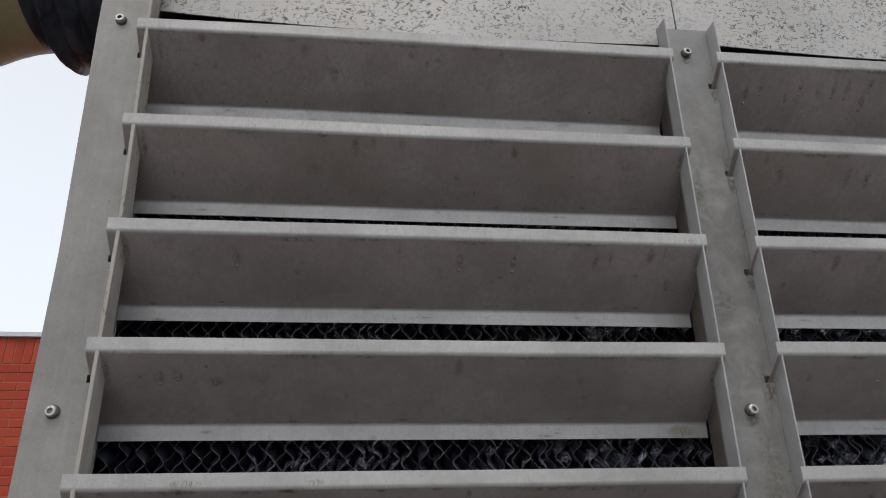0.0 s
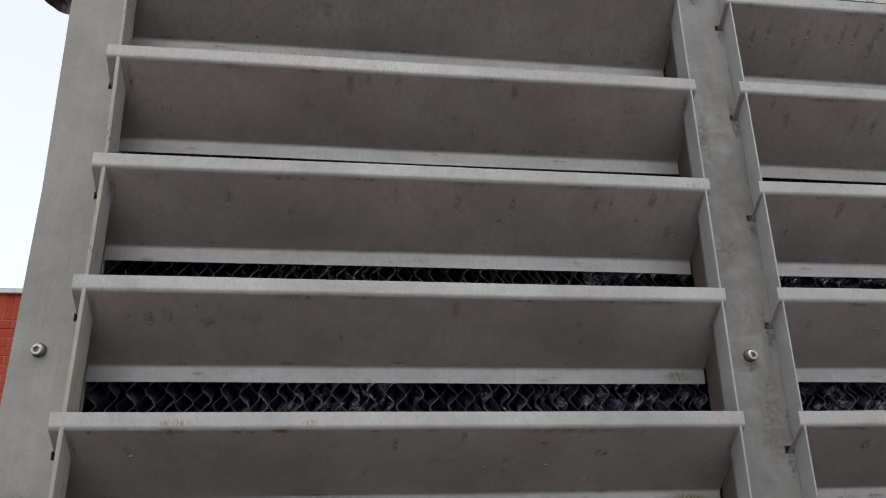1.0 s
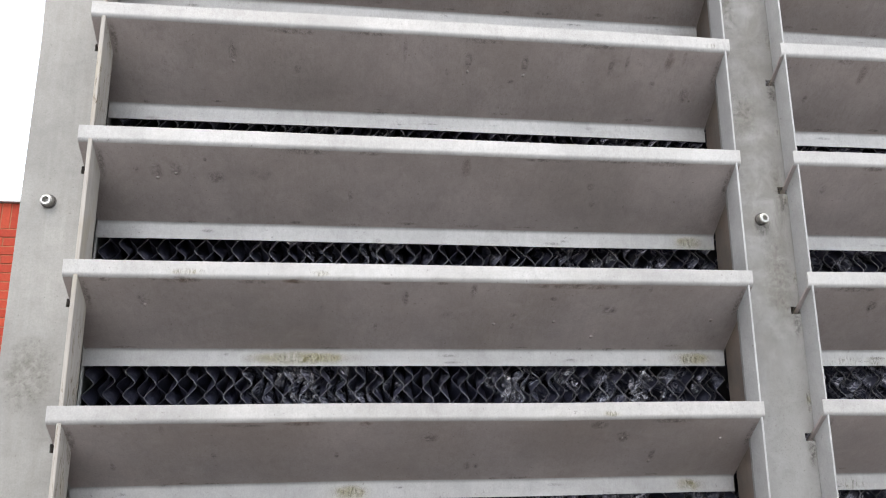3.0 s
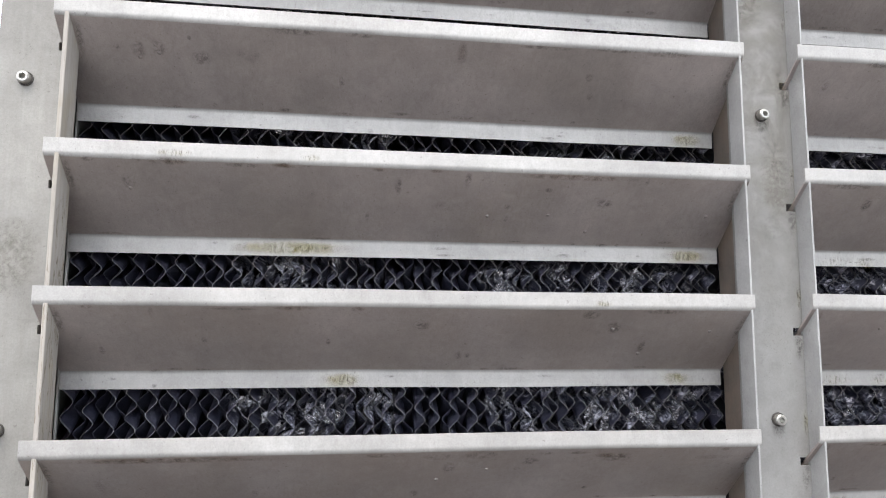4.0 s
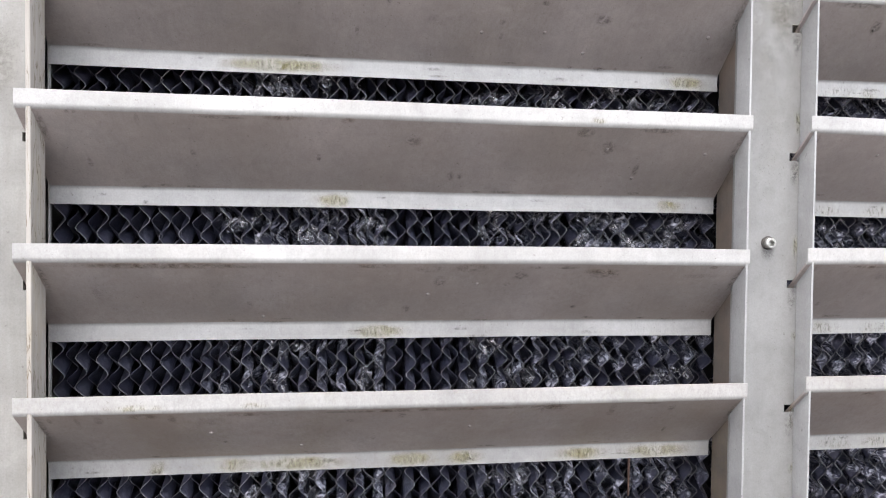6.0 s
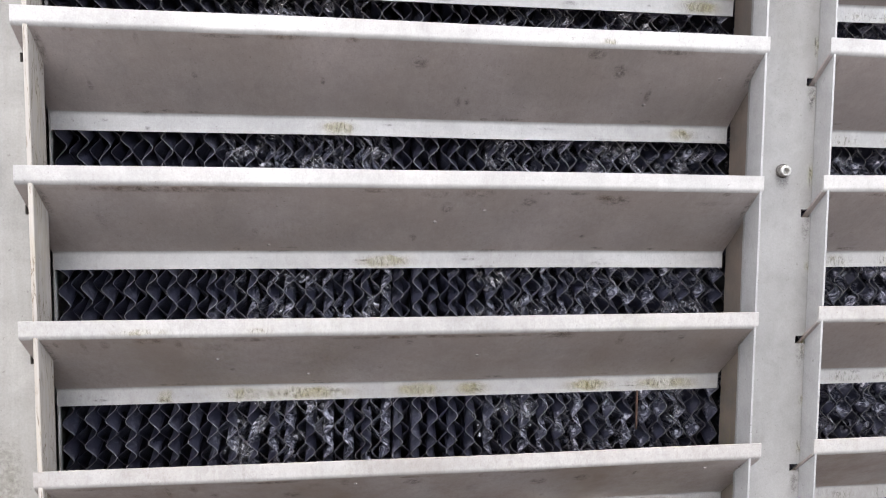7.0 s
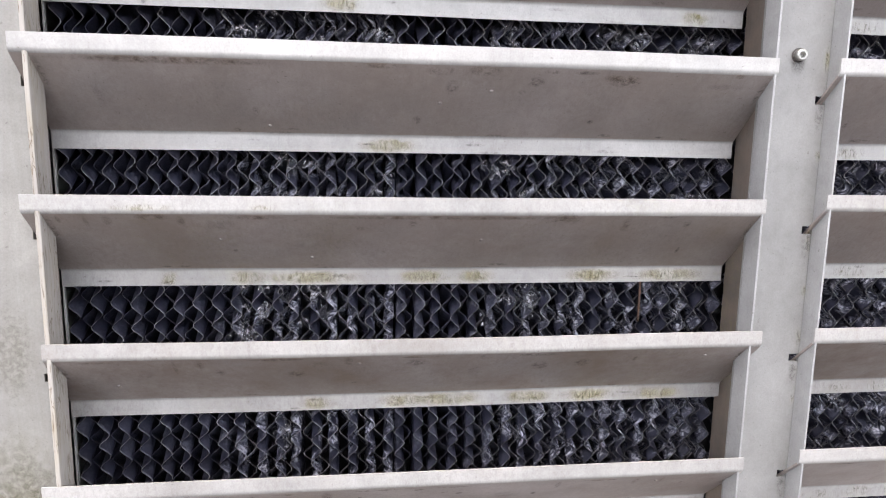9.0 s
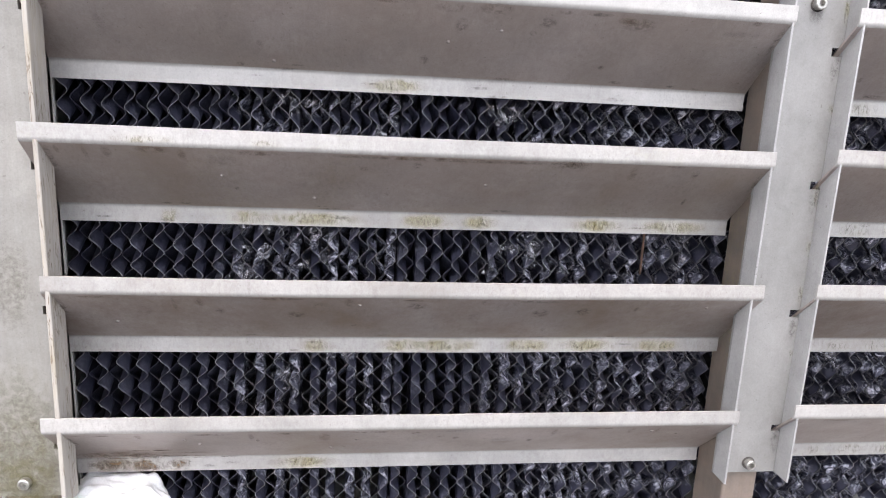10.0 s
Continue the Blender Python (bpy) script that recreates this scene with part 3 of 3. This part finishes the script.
SMUDGES = {
    (0, 0): ((0.30, 0.02, 0.02, 0.03), (0.355, 0.05, 0.02, 0.03)),
    (0, 1): ((0.33, 0.045, 0.05, 0.05), (0.90, 0.03, 0.05, 0.03), (0.85, 0.06, 0.03, 0.05)),
    (0, 2): ((0.213, 0.032, 0.016, 0.035), (0.584, 0.03, 0.014, 0.035), (0.677, 0.03, 0.014, 0.035), (0.822, 0.027, 0.013, 0.04), (0.10, 0.01, 0.05, 0.02), (0.96, 0.06, 0.02, 0.03)),
    (0, 3): ((0.115, 0.035, 0.022, 0.03), (0.142, 0.032, 0.022, 0.03), (0.20, 0.041, 0.03, 0.025), (0.265, 0.035, 0.04, 0.03), (0.40, 0.06, 0.01, 0.02)),
    (0, 4): ((0.114, 0.03, 0.02, 0.03), (0.485, 0.026, 0.012, 0.035), (0.585, 0.014, 0.012, 0.03), (0.56, 0.05, 0.05, 0.02), (0.80, 0.04, 0.03, 0.02)),
    (0, 5): ((0.52, 0.028, 0.03, 0.025), (0.806, 0.03, 0.03, 0.03), (0.862, 0.06, 0.012, 0.03), (0.765, 0.01, 0.03, 0.02)),
    (0, 6): ((0.674, 0.02, 0.03, 0.02), (0.80, 0.018, 0.05, 0.018), (0.95, 0.02, 0.08, 0.012), (0.56, 0.03, 0.02, 0.03), (0.10, 0.05, 0.03, 0.05)),
    (0, 7): ((0.904, 0.016, 0.014, 0.02), (0.25, 0.02, 0.06, 0.03), (0.72, 0.01, 0.06, 0.03)),
    (0, 8): ((0.143, 0.034, 0.025, 0.04), (0.346, 0.042, 0.03, 0.03), (0.38, 0.022, 0.045, 0.03), (0.515, 0.02, 0.035, 0.025), (0.605, 0.045, 0.03, 0.035), (0.763, 0.03, 0.03, 0.03), (0.70, 0.035, 0.03, 0.03)),
    (0, 9): ((0.519, 0.012, 0.02, 0.012), (0.66, 0.05, 0.05, 0.04)),
    (1, 0): ((1.181, 0.045, 0.012, 0.045), (1.211, 0.032, 0.014, 0.045), (1.268, 0.05, 0.01, 0.03), (1.294, 0.03, 0.012, 0.035), (1.336, 0.035, 0.02, 0.05), (1.367, 0.032, 0.014, 0.045), (1.396, 0.03, 0.014, 0.045), (1.435, 0.045, 0.018, 0.05), (1.444, 0.025, 0.015, 0.04)),
    (1, 1): ((1.209, 0.036, 0.018, 0.04), (1.347, 0.036, 0.016, 0.05), (1.389, 0.036, 0.016, 0.05)),
    (1, 4): ((1.234, 0.03, 0.02, 0.03),), (1, 6): ((1.25, 0.02, 0.05, 0.03),),
}
BROWNS = {
    (0, 4): ((0.17, 0.004, 0.06, 0.014), (0.33, 0.004, 0.05, 0.01), (0.75, 0.006, 0.2, 0.012)),
    (0, 6): ((0.543, 0.009, 0.045, 0.018), (0.602, 0.007, 0.05, 0.022), (0.2, 0.006, 0.3, 0.014), (0.79, 0.012, 0.06, 0.014)),
    (0, 7): ((0.169, 0.006, 0.05, 0.016), (0.299, 0.006, 0.08, 0.012), (0.718, 0.006, 0.06, 0.02), (0.55, 0.006, 0.4, 0.01)),
    (0, 9): ((0.09, 0.092, 0.17, 0.030), (0.07, 0.082, 0.13, 0.035), (0.17, 0.078, 0.12, 0.012), (0.13, 0.066, 0.10, 0.010)),
}
ALGAE_BACK = {4: ((0.33, 0.14), (0.96, 0.06)), 5: ((0.41, 0.05), (0.94, 0.04)), 6: ((0.48, 0.07),),
              7: ((0.16, 0.02), (0.27, 0.05), (0.36, 0.12), (0.53, 0.06), (0.61, 0.05), (0.80, 0.07), (0.92, 0.1)),
              8: ((0.37, 0.04), (0.50, 0.06), (0.57, 0.09), (0.70, 0.06), (0.80, 0.07), (0.92, 0.06)), 3: ((0.97, 0.04),), 9: ((0.35, 0.08),)}
ALGAE_LIP = {2: ((0.985, 0.03),), 4: ((0.18, 0.06), (0.36, 0.03)), 7: ((0.16, 0.09), (0.31, 0.05)), 5: ((0.78, 0.03),)}
DUST = [0.34, 0.28, 0.22, 0.18, 0.16, 0.16, 0.18, 0.24, 0.30, 0.26]
DROP = [0.0, 0.0, -0.0005, -0.0005, 0.0005, 0.002, 0.0035, 0.004, 0.004, 0.004]
FILM = [0.22, 0.40, 0.20, 0.18, 0.24, 0.34, 0.46, 0.60, 0.90, 0.65]
GREEN = [0.10, 0.15, 0.15, 0.15, 0.35, 0.30, 0.25, 0.7, 0.6, 0.3]

spots = random.Random(77)
for bay, starts in ((0, LEFT_X), (1, NEXT_X)):
    for i, z in enumerate(NEXT_Z if bay else PITCH_Z):
        length = (RIGHT_X[i] - LEFT_X[i]) if bay == 0 else 1.01
        x0 = starts[i]
        blade = new("louvre_blade")
        blade.matrix_basis = pose(x0, 0.002, z, random.uniform(-0.5, 0.5), 0, 0)
        for name, line, mat in zip(("front_lip", "plate", "back_lip"), blade_profile(DROP[i] * bay), (METAL, UNDER, METAL)):
            piece = part(name, blade_mesh(line, length, 50 * bay + i, 0.012 if (bay, i) == (0, 8) else 0.0), mat, blade)
            piece.color = (GREEN[i] * 0.12, FILM[i] * (1.0 if name == "plate" else 0.3), DUST[i], 1)
        told = "sloping grey metal louvre blade with bent lips"
        if GREEN[i] > 0.5:
            told = "sloping grey metal louvre blade, green algae on its back lip"
        elif i == 9 and bay == 0:
            told = "lowest grey metal louvre blade with a brown corner stain"
        elif i == 6 and bay == 0:
            told = "sloping grey metal louvre blade with rusty brown spots"
        tagged(blade, told, "louvre blade", "louvre blades")
        for x, y in RIVETS.get((bay, i), ()):
            r = part("rivet", rivet_bm(), RIVET, blade)
            r.matrix_basis = Matrix.Translation((x - x0, y - 0.0005, under_z(y) - 0.0008)) @ Matrix.Rotation(math.atan2(BACK_TOP + LIP, BACK_Y), 4, "X")
        for table, mat in ((SMUDGES, DIRT_SHADE), (BROWNS, BROWN)):
            for x, y, w, h in table.get((bay, i), ()):
                on_under(blade, x - x0, y, w, h, FAINT if mat == DIRT_SHADE and w * h > 0.0009 else mat, 0.0009 if mat == DIRT_SHADE else 0.0012)
        for k in range(9):
            x, w = spots.uniform(0.04, length - 0.06), spots.uniform(0.008, 0.05)
            on_under(blade, x, BACK_Y - spots.uniform(0.003, 0.010), w, spots.uniform(0.004, 0.009), DIRT_SHADE, 0.0010, True)
        for k in range(5):
            on_under(blade, spots.uniform(0.05, length - 0.06), spots.uniform(0.015, 0.08), spots.uniform(0.006, 0.016), spots.uniform(0.008, 0.022), DIRT_SHADE, 0.0011, True)
            on_lip(blade, spots.uniform(0.05, length - 0.06), BACK_LOW + spots.uniform(0.002, 0.018), spots.uniform(0.006, 0.04), spots.uniform(0.003, 0.008), DIRT_SHADE, BACK_Y - 0.0003)
        # dirt hanging in the bend under the front lip, and drips down the plate
        for k in range(10):
            on_under(blade, spots.uniform(0.03, length - 0.04), 0.0035 + spots.uniform(0, 0.003), spots.uniform(0.015, 0.10), spots.uniform(0.006, 0.013),
                     BROWN if i > 3 and spots.random() < 0.5 else DIRT_SHADE, 0.0013, True)
        for k in range(5 + i // 2):
            deep = spots.uniform(0.015, 0.05)
            on_under(blade, spots.uniform(0.03, length - 0.04), 0.003 + deep * 0.34, spots.uniform(0.006, 0.02), deep, DRIP, 0.0015, True)
        # dark lines painting the contact shade where the plate meets the post flanges
        for x in (0.040 - x0, 1.003 - x0) if bay == 0 else (1.124 - x0,):
            on_under(blade, x, 0.024, 0.011, 0.060, DIRT_SHADE, 0.0020)
        if bay == 0 and i == 9:
            for x, w in ((0.050, 0.06), (0.075, 0.09), (0.115, 0.08), (0.16, 0.04)):
                on_lip(blade, x - x0, BACK_LOW + 0.0125, w, 0.026, CRUST, BACK_Y - 0.002 * x)
            for x, y, w, h in ((0.085, 0.0975, 0.12, 0.012), (0.155, 0.090, 0.15, 0.007), (0.21, 0.0985, 0.10, 0.008)):
                on_under(blade, x - x0, y, w, h, CRUST, 0.0018)
        if bay == 0:
            for x, w in ALGAE_BACK.get(i, ()):
                on_lip(blade, x - x0, BACK_LOW + 0.0115, w * 1.5, 0.023, OCHRE, BACK_Y + 0.0004)
                on_lip(blade, x - x0, BACK_LOW + 0.0115, w, 0.021, ALGAE, BACK_Y)
            for x, w in ALGAE_LIP.get(i, ()):
                on_lip(blade, x - x0, -LIP + 0.006, w, 0.011, ALGAE, 0)
        elif GREEN[i] > 0.2:
            for k in range(7):
                on_lip(blade, 0.05 + 0.07 * k + random.uniform(-0.02, 0.02), BACK_LOW + 0.0075, random.uniform(0.03, 0.09), 0.021, ALGAE, BACK_Y)

# ---- top panels ----
def panel_mesh(x0, x1, low, rise, bow):
    bm = bmesh.new()
    n, rows = 24, 6
    fronts = []
    for side in (0, 1):
        grid = []
        for j in range(rows + 1):
            line = []
            for k in range(n + 1):
                u = k / n
                edge = low + rise * abs(2 * u - 1.15) ** 2.4
                z = edge + (1.39 - edge) * (j / rows) ** 1.6
                y = 0.0605 - bow * math.sin(math.pi * u) * (1 - j / rows) + 0.0025 * side
                line.append(bm.verts.new((x0 + u * (x1 - x0), y, z)))
            grid.append(line)
        fronts.append(grid)
    a, b = fronts
    for j in range(rows):
        for k in range(n):
            bm.faces.new([a[j][k], a[j][k + 1], a[j + 1][k + 1], a[j + 1][k]])
            bm.faces.new([b[j][k], b[j + 1][k], b[j + 1][k + 1], b[j][k + 1]])
    for k in range(n):
        bm.faces.new([a[0][k + 1], a[0][k], b[0][k], b[0][k + 1]])
        bm.faces.new([a[rows][k], a[rows][k + 1], b[rows][k + 1], b[rows][k]])
    for j in range(rows):
        bm.faces.new([a[j][0], a[j + 1][0], b[j + 1][0], b[j][0]])
        bm.faces.new([a[j + 1][n], a[j][n], b[j][n], b[j + 1][n]])
    bmesh.ops.recalc_face_normals(bm, faces=bm.faces)
    return bm


for x0, x1 in ((0.004, 1.0635), (1.0665, 2.18)):
    p = finish("casing_panel", panel_mesh(x0, x1, 0.045, 0.016, 0.004), PANEL)
    tagged(p, "pale grey casing panel with dark peeling flecks above the louvres", "panel", "casing panels")

# ---- pipe beside the tower ----
def tube(points, radii, segments=28, wobble=0.0, seed=1):
    bm = bmesh.new()
    rng = random.Random(seed)
    loops = []
    pts = [Vector(p) for p in points]
    for k, p in enumerate(pts):
        d = (pts[min(k + 1, len(pts) - 1)] - pts[max(k - 1, 0)]).normalized()
        side = d.cross(Vector((0, 1, 0))).normalized()
        up = side.cross(d).normalized()
        loops.append([bm.verts.new(p + (side * math.cos(a) + up * math.sin(a)) * (radii[k] + wobble * math.sin(3 * a + k * 2.1) + rng.uniform(-1, 1) * wobble * 0.5))
                      for a in (2 * math.pi * q / segments for q in range(segments))])
    for a, b in zip(loops, loops[1:]):
        for q in range(segments):
            bm.faces.new([a[q], a[(q + 1) % segments], b[(q + 1) % segments], b[q]])
    bm.faces.new(loops[0])
    bm.faces.new(loops[-1][::-1])
    bmesh.ops.recalc_face_normals(bm, faces=bm.faces)
    for f in bm.faces:
        f.smooth = True
    return bm


pipe = holder("supply_pipe", "ochre lagged pipe with a black wrapped coupling at the tower", "pipe")
bend = [(-0.33, 0.40, 0.446), (-0.38, 0.40, 0.444), (-0.43, 0.40, 0.438), (-0.49, 0.40, 0.424), (-0.55, 0.40, 0.40), (-0.62, 0.40, 0.36), (-0.70, 0.40, 0.30), (-0.80, 0.40, 0.20), (-0.88, 0.40, 0.08), (-0.92, 0.40, -0.1), (-0.92, 0.40, GROUND_Z + 0.002)]
part("pipe", tube(bend, [0.190] * 11), PIPE, pipe, "ochre lagged pipe bending down")
SLEEVE = ((-0.352, 0.194), (-0.350, 0.226), (-0.343, 0.241), (-0.332, 0.246), (-0.322, 0.240), (-0.311, 0.224), (-0.298, 0.238), (-0.284, 0.246), (-0.268, 0.241),
          (-0.256, 0.229), (-0.240, 0.233), (-0.222, 0.244), (-0.205, 0.238), (-0.18, 0.244), (-0.13, 0.24), (-0.075, 0.24))
part("coupling", tube([(x, 0.40, 0.447) for x, r in SLEEVE], [r for x, r in SLEEVE], 48, 0.0035), WRAP, pipe, "black plastic-wrapped pipe coupling")
part("tape", tube([(-0.42, 0.40, 0.4395), (-0.40, 0.40, 0.4420), (-0.38, 0.40, 0.4440), (-0.352, 0.40, 0.446)], [0.1915, 0.196, 0.193, 0.197], 40, 0.0012), WRAP, pipe, "black tape round the pipe's end")

# ---- white foam lump on the basin's rim ----
bm = bmesh.new()
bmesh.ops.create_icosphere(bm, subdivisions=5, radius=1)
for v in bm.verts:
    p = v.co.copy()
    q = Vector((max(-0.86, min(0.92, p.x * 1.02 - 0.10 * p.z)), max(-0.8, min(0.8, p.y * 1.2)), max(-0.9, min(0.80, p.z * 1.15))))
    k = noise.fractal(p * 2.3 + Vector((5, 1, 2)), 1.0, 2.0, 2) * 0.13 + noise.fractal(p * 6, 1.0, 2.0, 5) * 0.045
    q *= 1 + k
    v.co = Vector((0.071 + q.x * 0.080, 0.092 + q.y * 0.045, -1.992 + q.z * 0.082))
low = min(v.co.z for v in bm.verts)
for v in bm.verts:
    v.co.z += -2.0605 - low if v.co.z < -2.02 else 0
    v.co.y = min(v.co.y, 0.130)
for f in bm.faces:
    f.smooth = True
tagged(finish("foam_lump", bm, FOAM), "torn lump of white foam on the basin rim", "foam")

# ---- brick building beyond ----
WALL_Y, TOP, COURSE = 4.95, 0.62, 0.075
house = holder("brick_building", "red brick building with a pale metal parapet coping", "building")
part("wall", boxed(-9.0, 3.0, WALL_Y + 0.006, WALL_Y + 0.3, GROUND_Z, TOP), MORTAR, house)
part("coping", boxed(-9.05, 3.05, WALL_Y - 0.035, WALL_Y + 0.34, TOP + 0.002, TOP + 0.045, bevel=0.004), COPING, house, "pale grey metal coping")


def shared(name, bm, mat):
    me = bpy.data.meshes.new(name)
    bm.to_mesh(me)
    bm.free()
    me.materials.append(mat)
    return me


stretcher = shared("brick", boxed(0, 0.215, 0, 0.03, 0, 0.065, bevel=0.003), BRICK)
soldier = shared("brick", boxed(0, 0.065, 0, 0.03, 0, 0.215, bevel=0.003), BRICK)
rest = bmesh.new()
for k in range(160):
    x = -9.0 + 0.075 * k
    if -4.3 < x < -1.4:
        b = new("brick", soldier)
        b.parent = house
        b.location = (x, WALL_Y + random.uniform(-0.002, 0.002), TOP - 0.222)
    else:
        box(rest, x, x + 0.065, WALL_Y, WALL_Y + 0.03, TOP - 0.222, TOP - 0.007)
for j in range(38):
    z = TOP - 0.297 - COURSE * j
    if z < GROUND_Z:
        break
    for k in range(53):
        x = -9.0 + 0.225 * k + (0.1125 if j % 2 else 0)
        if -3.6 < x < -1.9 and j < 30:
            b = new("brick", stretcher)
            b.parent = house
            b.location = (x, WALL_Y + random.uniform(-0.003, 0.003), z)
        else:
            box(rest, x, x + 0.215, WALL_Y, WALL_Y + 0.03, z, z + 0.065)
more = part("bricks", rest, BRICK, house)
tagged(more, "red bricks of the rest of the wall", kind="stuff")

# ---- fill: cross-fluted plastic sheets ----
FILL_Y, WAVE, AMP = 0.1385, 0.0385, 0.0080
DEPTHS = [0, 0.003, 0.007, 0.012, 0.018, 0.025, 0.033, 0.041, 0.050, 0.059, 0.069, 0.080, 0.092]


def sheet_mesh(lean, phase, seed, edge, tilt):
    rng = np.random.RandomState(seed)
    dz = WAVE / 8
    zs = np.arange(-2.055, 0.02, dz)
    wob = np.interp(zs, np.linspace(-2.06, 0.02, 30), rng.uniform(-0.0016, 0.0016, 30))
    wob2 = np.interp(zs, np.linspace(-2.06, 0.02, 40), rng.uniform(-0.8, 0.8, 40))
    nick = np.interp(zs, np.linspace(-2.06, 0.02, 160), rng.uniform(0, 0.0035, 160))
    verts, faces, mats = [], [], []
    n = len(zs)
    for d in DEPTHS:
        u = 2 * np.pi * (zs + lean * d * tilt) / WAVE + phase + wob2
        x = AMP * (np.sin(u) - 0.045 * np.sin(3 * u)) + wob
        y = d + nick * max(0.0, 1 - d / 0.02)
        verts += list(zip(x.tolist(), y.tolist(), zs.tolist()))
    for r in range(len(DEPTHS) - 1):
        for k in range(n - 1):
            a = r * n + k
            faces.append((a, a + 1, a + n + 1, a + n))
            mats.append(0)
    base = len(verts)
    for side in (-1, 1):
        for k in range(n):
            x, y, z = verts[k]
            verts.append((x + side * 0.00055, y - 0.0006, z))
    for k in range(n - 1):
        a, b = base + k, base + n + k
        faces.append((a, b, b + 1, a + 1))
        faces.append((a, a + 1, k + 1, k))
        faces.append((b, k, k + 1, b + 1))
        mats += [1, 1, 1]
    me = bpy.data.meshes.new("fill_sheet")
    me.from_pydata(verts, [], faces)
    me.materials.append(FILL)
    me.materials.append(edge)
    me.polygons.foreach_set("material_index", mats)
    me.polygons.foreach_set("use_smooth", [m == 0 for m in mats])
    me.update()
    return me


FRONT = [sheet_mesh(-1, 2.9 + 0.2 * v, 11 * v, FILL_EDGE, 0.56) for v in range(4)]
DEEP = [sheet_mesh(1, 0.2 + 0.2 * v, 11 * v + 1, FILL, 0.56) for v in range(3)]
CROSS = [sheet_mesh(1, 0.2 + 0.3 * v, 11 * v + 2, FILL_EDGE_DARK, 0.54) for v in range(4)]
for x0, x1, step in ((0.005, 0.489, 0.0146), (0.491, 1.046, 0.0147), (1.086, 2.13, 0.0154)):
    pack = holder("fill_pack", "black cross-fluted plastic fill pack, wet and dusty", "fill pack", "fill packs")
    pack.location = (x0, FILL_Y, 0)
    shift = random.uniform(0, WAVE)
    k = 0
    while x0 + 0.008 + k * step < x1 - 0.004 and k < 72:
        x = x0 + 0.008 + k * step
        neat = x < 0.26 or 0.49 < x < 0.63
        loose = 0.003 if neat else 0.006 if x < 0.64 else 0.012
        back = k % 2
        ob = new("fill_sheet", random.choice(FRONT if not back else DEEP if neat else CROSS))
        ob.parent = pack
        ob.location = (x - x0 + random.uniform(-0.0018, 0.0018), (0.0075 if neat else 0.006) * back + random.uniform(0, 0.003),
                       shift - 0.02 + random.uniform(-loose, loose))
        ob.rotation_euler = (radians(random.uniform(-0.15, 0.15)), radians(random.uniform(-0.08, 0.08)), radians(random.uniform(-2, 2)))
        k += 1

strap = finish("rusty_strap", boxed(0.8910, 0.8942, 0.1355, 0.1395, -1.596, -1.514, bevel=0.001), RUST)
tagged(strap, "short rusty brown metal strap against the fill", "strap")


def wet_patches(spans, count, seed, small, large, per, spread, deep):
    """Crumpled wet skins that bridge the flutes, in loose clusters."""
    rng = random.Random(seed)
    bm = bmesh.new()
    hx = hz = 0.0
    for turn_no in range(count):
        if turn_no % per == 0:
            a, b = rng.choice(spans)
            hx, hz = rng.uniform(a, b), rng.triangular(-2.0, -0.40, -1.1)
        cx, cz = hx + rng.gauss(0, spread), hz + rng.gauss(0, spread)
        w, h = rng.uniform(small, large), rng.uniform(small, large) * 1.25
        y0 = FILL_Y + deep + rng.uniform(0.001, 0.011)
        lean = rng.uniform(-0.3, 0.9)
        off = Vector((rng.uniform(0, 50), rng.uniform(0, 50), 0))
        turn = rng.uniform(-0.8, 0.8)
        n = 5
        rows = []
        for j in range(n + 1):
            row = []
            for i in range(n + 1):
                u, v = 2 * i / n - 1, 2 * j / n - 1
                k = math.sqrt(max(0.05, 1 - 0.45 * (u * u * v * v)))
                px, pz = u * w * k, v * h * k
                e = noise.fractal(Vector((px * 160, pz * 160, 0)) + off, 1.0, 2.0, 3)
                ex = noise.noise(Vector((px * 120, pz * 120, 9)) + off)
                x = px * math.cos(turn) - pz * math.sin(turn) + ex * 0.006
                z = px * math.sin(turn) + pz * math.cos(turn) + e * 0.005
                row.append(bm.verts.new((cx + x, y0 + 0.002 * e + lean * pz + 0.003 * (u * u + v * v), cz + z)))
            rows.append(row)
        for j in range(n):
            for i in range(n):
                f = bm.faces.new([rows[j][i], rows[j][i + 1], rows[j + 1][i + 1], rows[j + 1][i]])
                f.smooth = True
    return bm


WET_SPANS = [(0.25, 0.485), (0.25, 0.485), (0.64, 0.98), (0.64, 0.98), (0.64, 0.98), (1.12, 1.55), (1.12, 1.55)]
# water skins whose bright reflections are put into their colour
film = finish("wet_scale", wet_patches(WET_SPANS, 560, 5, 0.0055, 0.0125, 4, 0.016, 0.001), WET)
tagged(film, "wet film on the fill sheets with its pale shine painted in", "scale", kind="stuff")
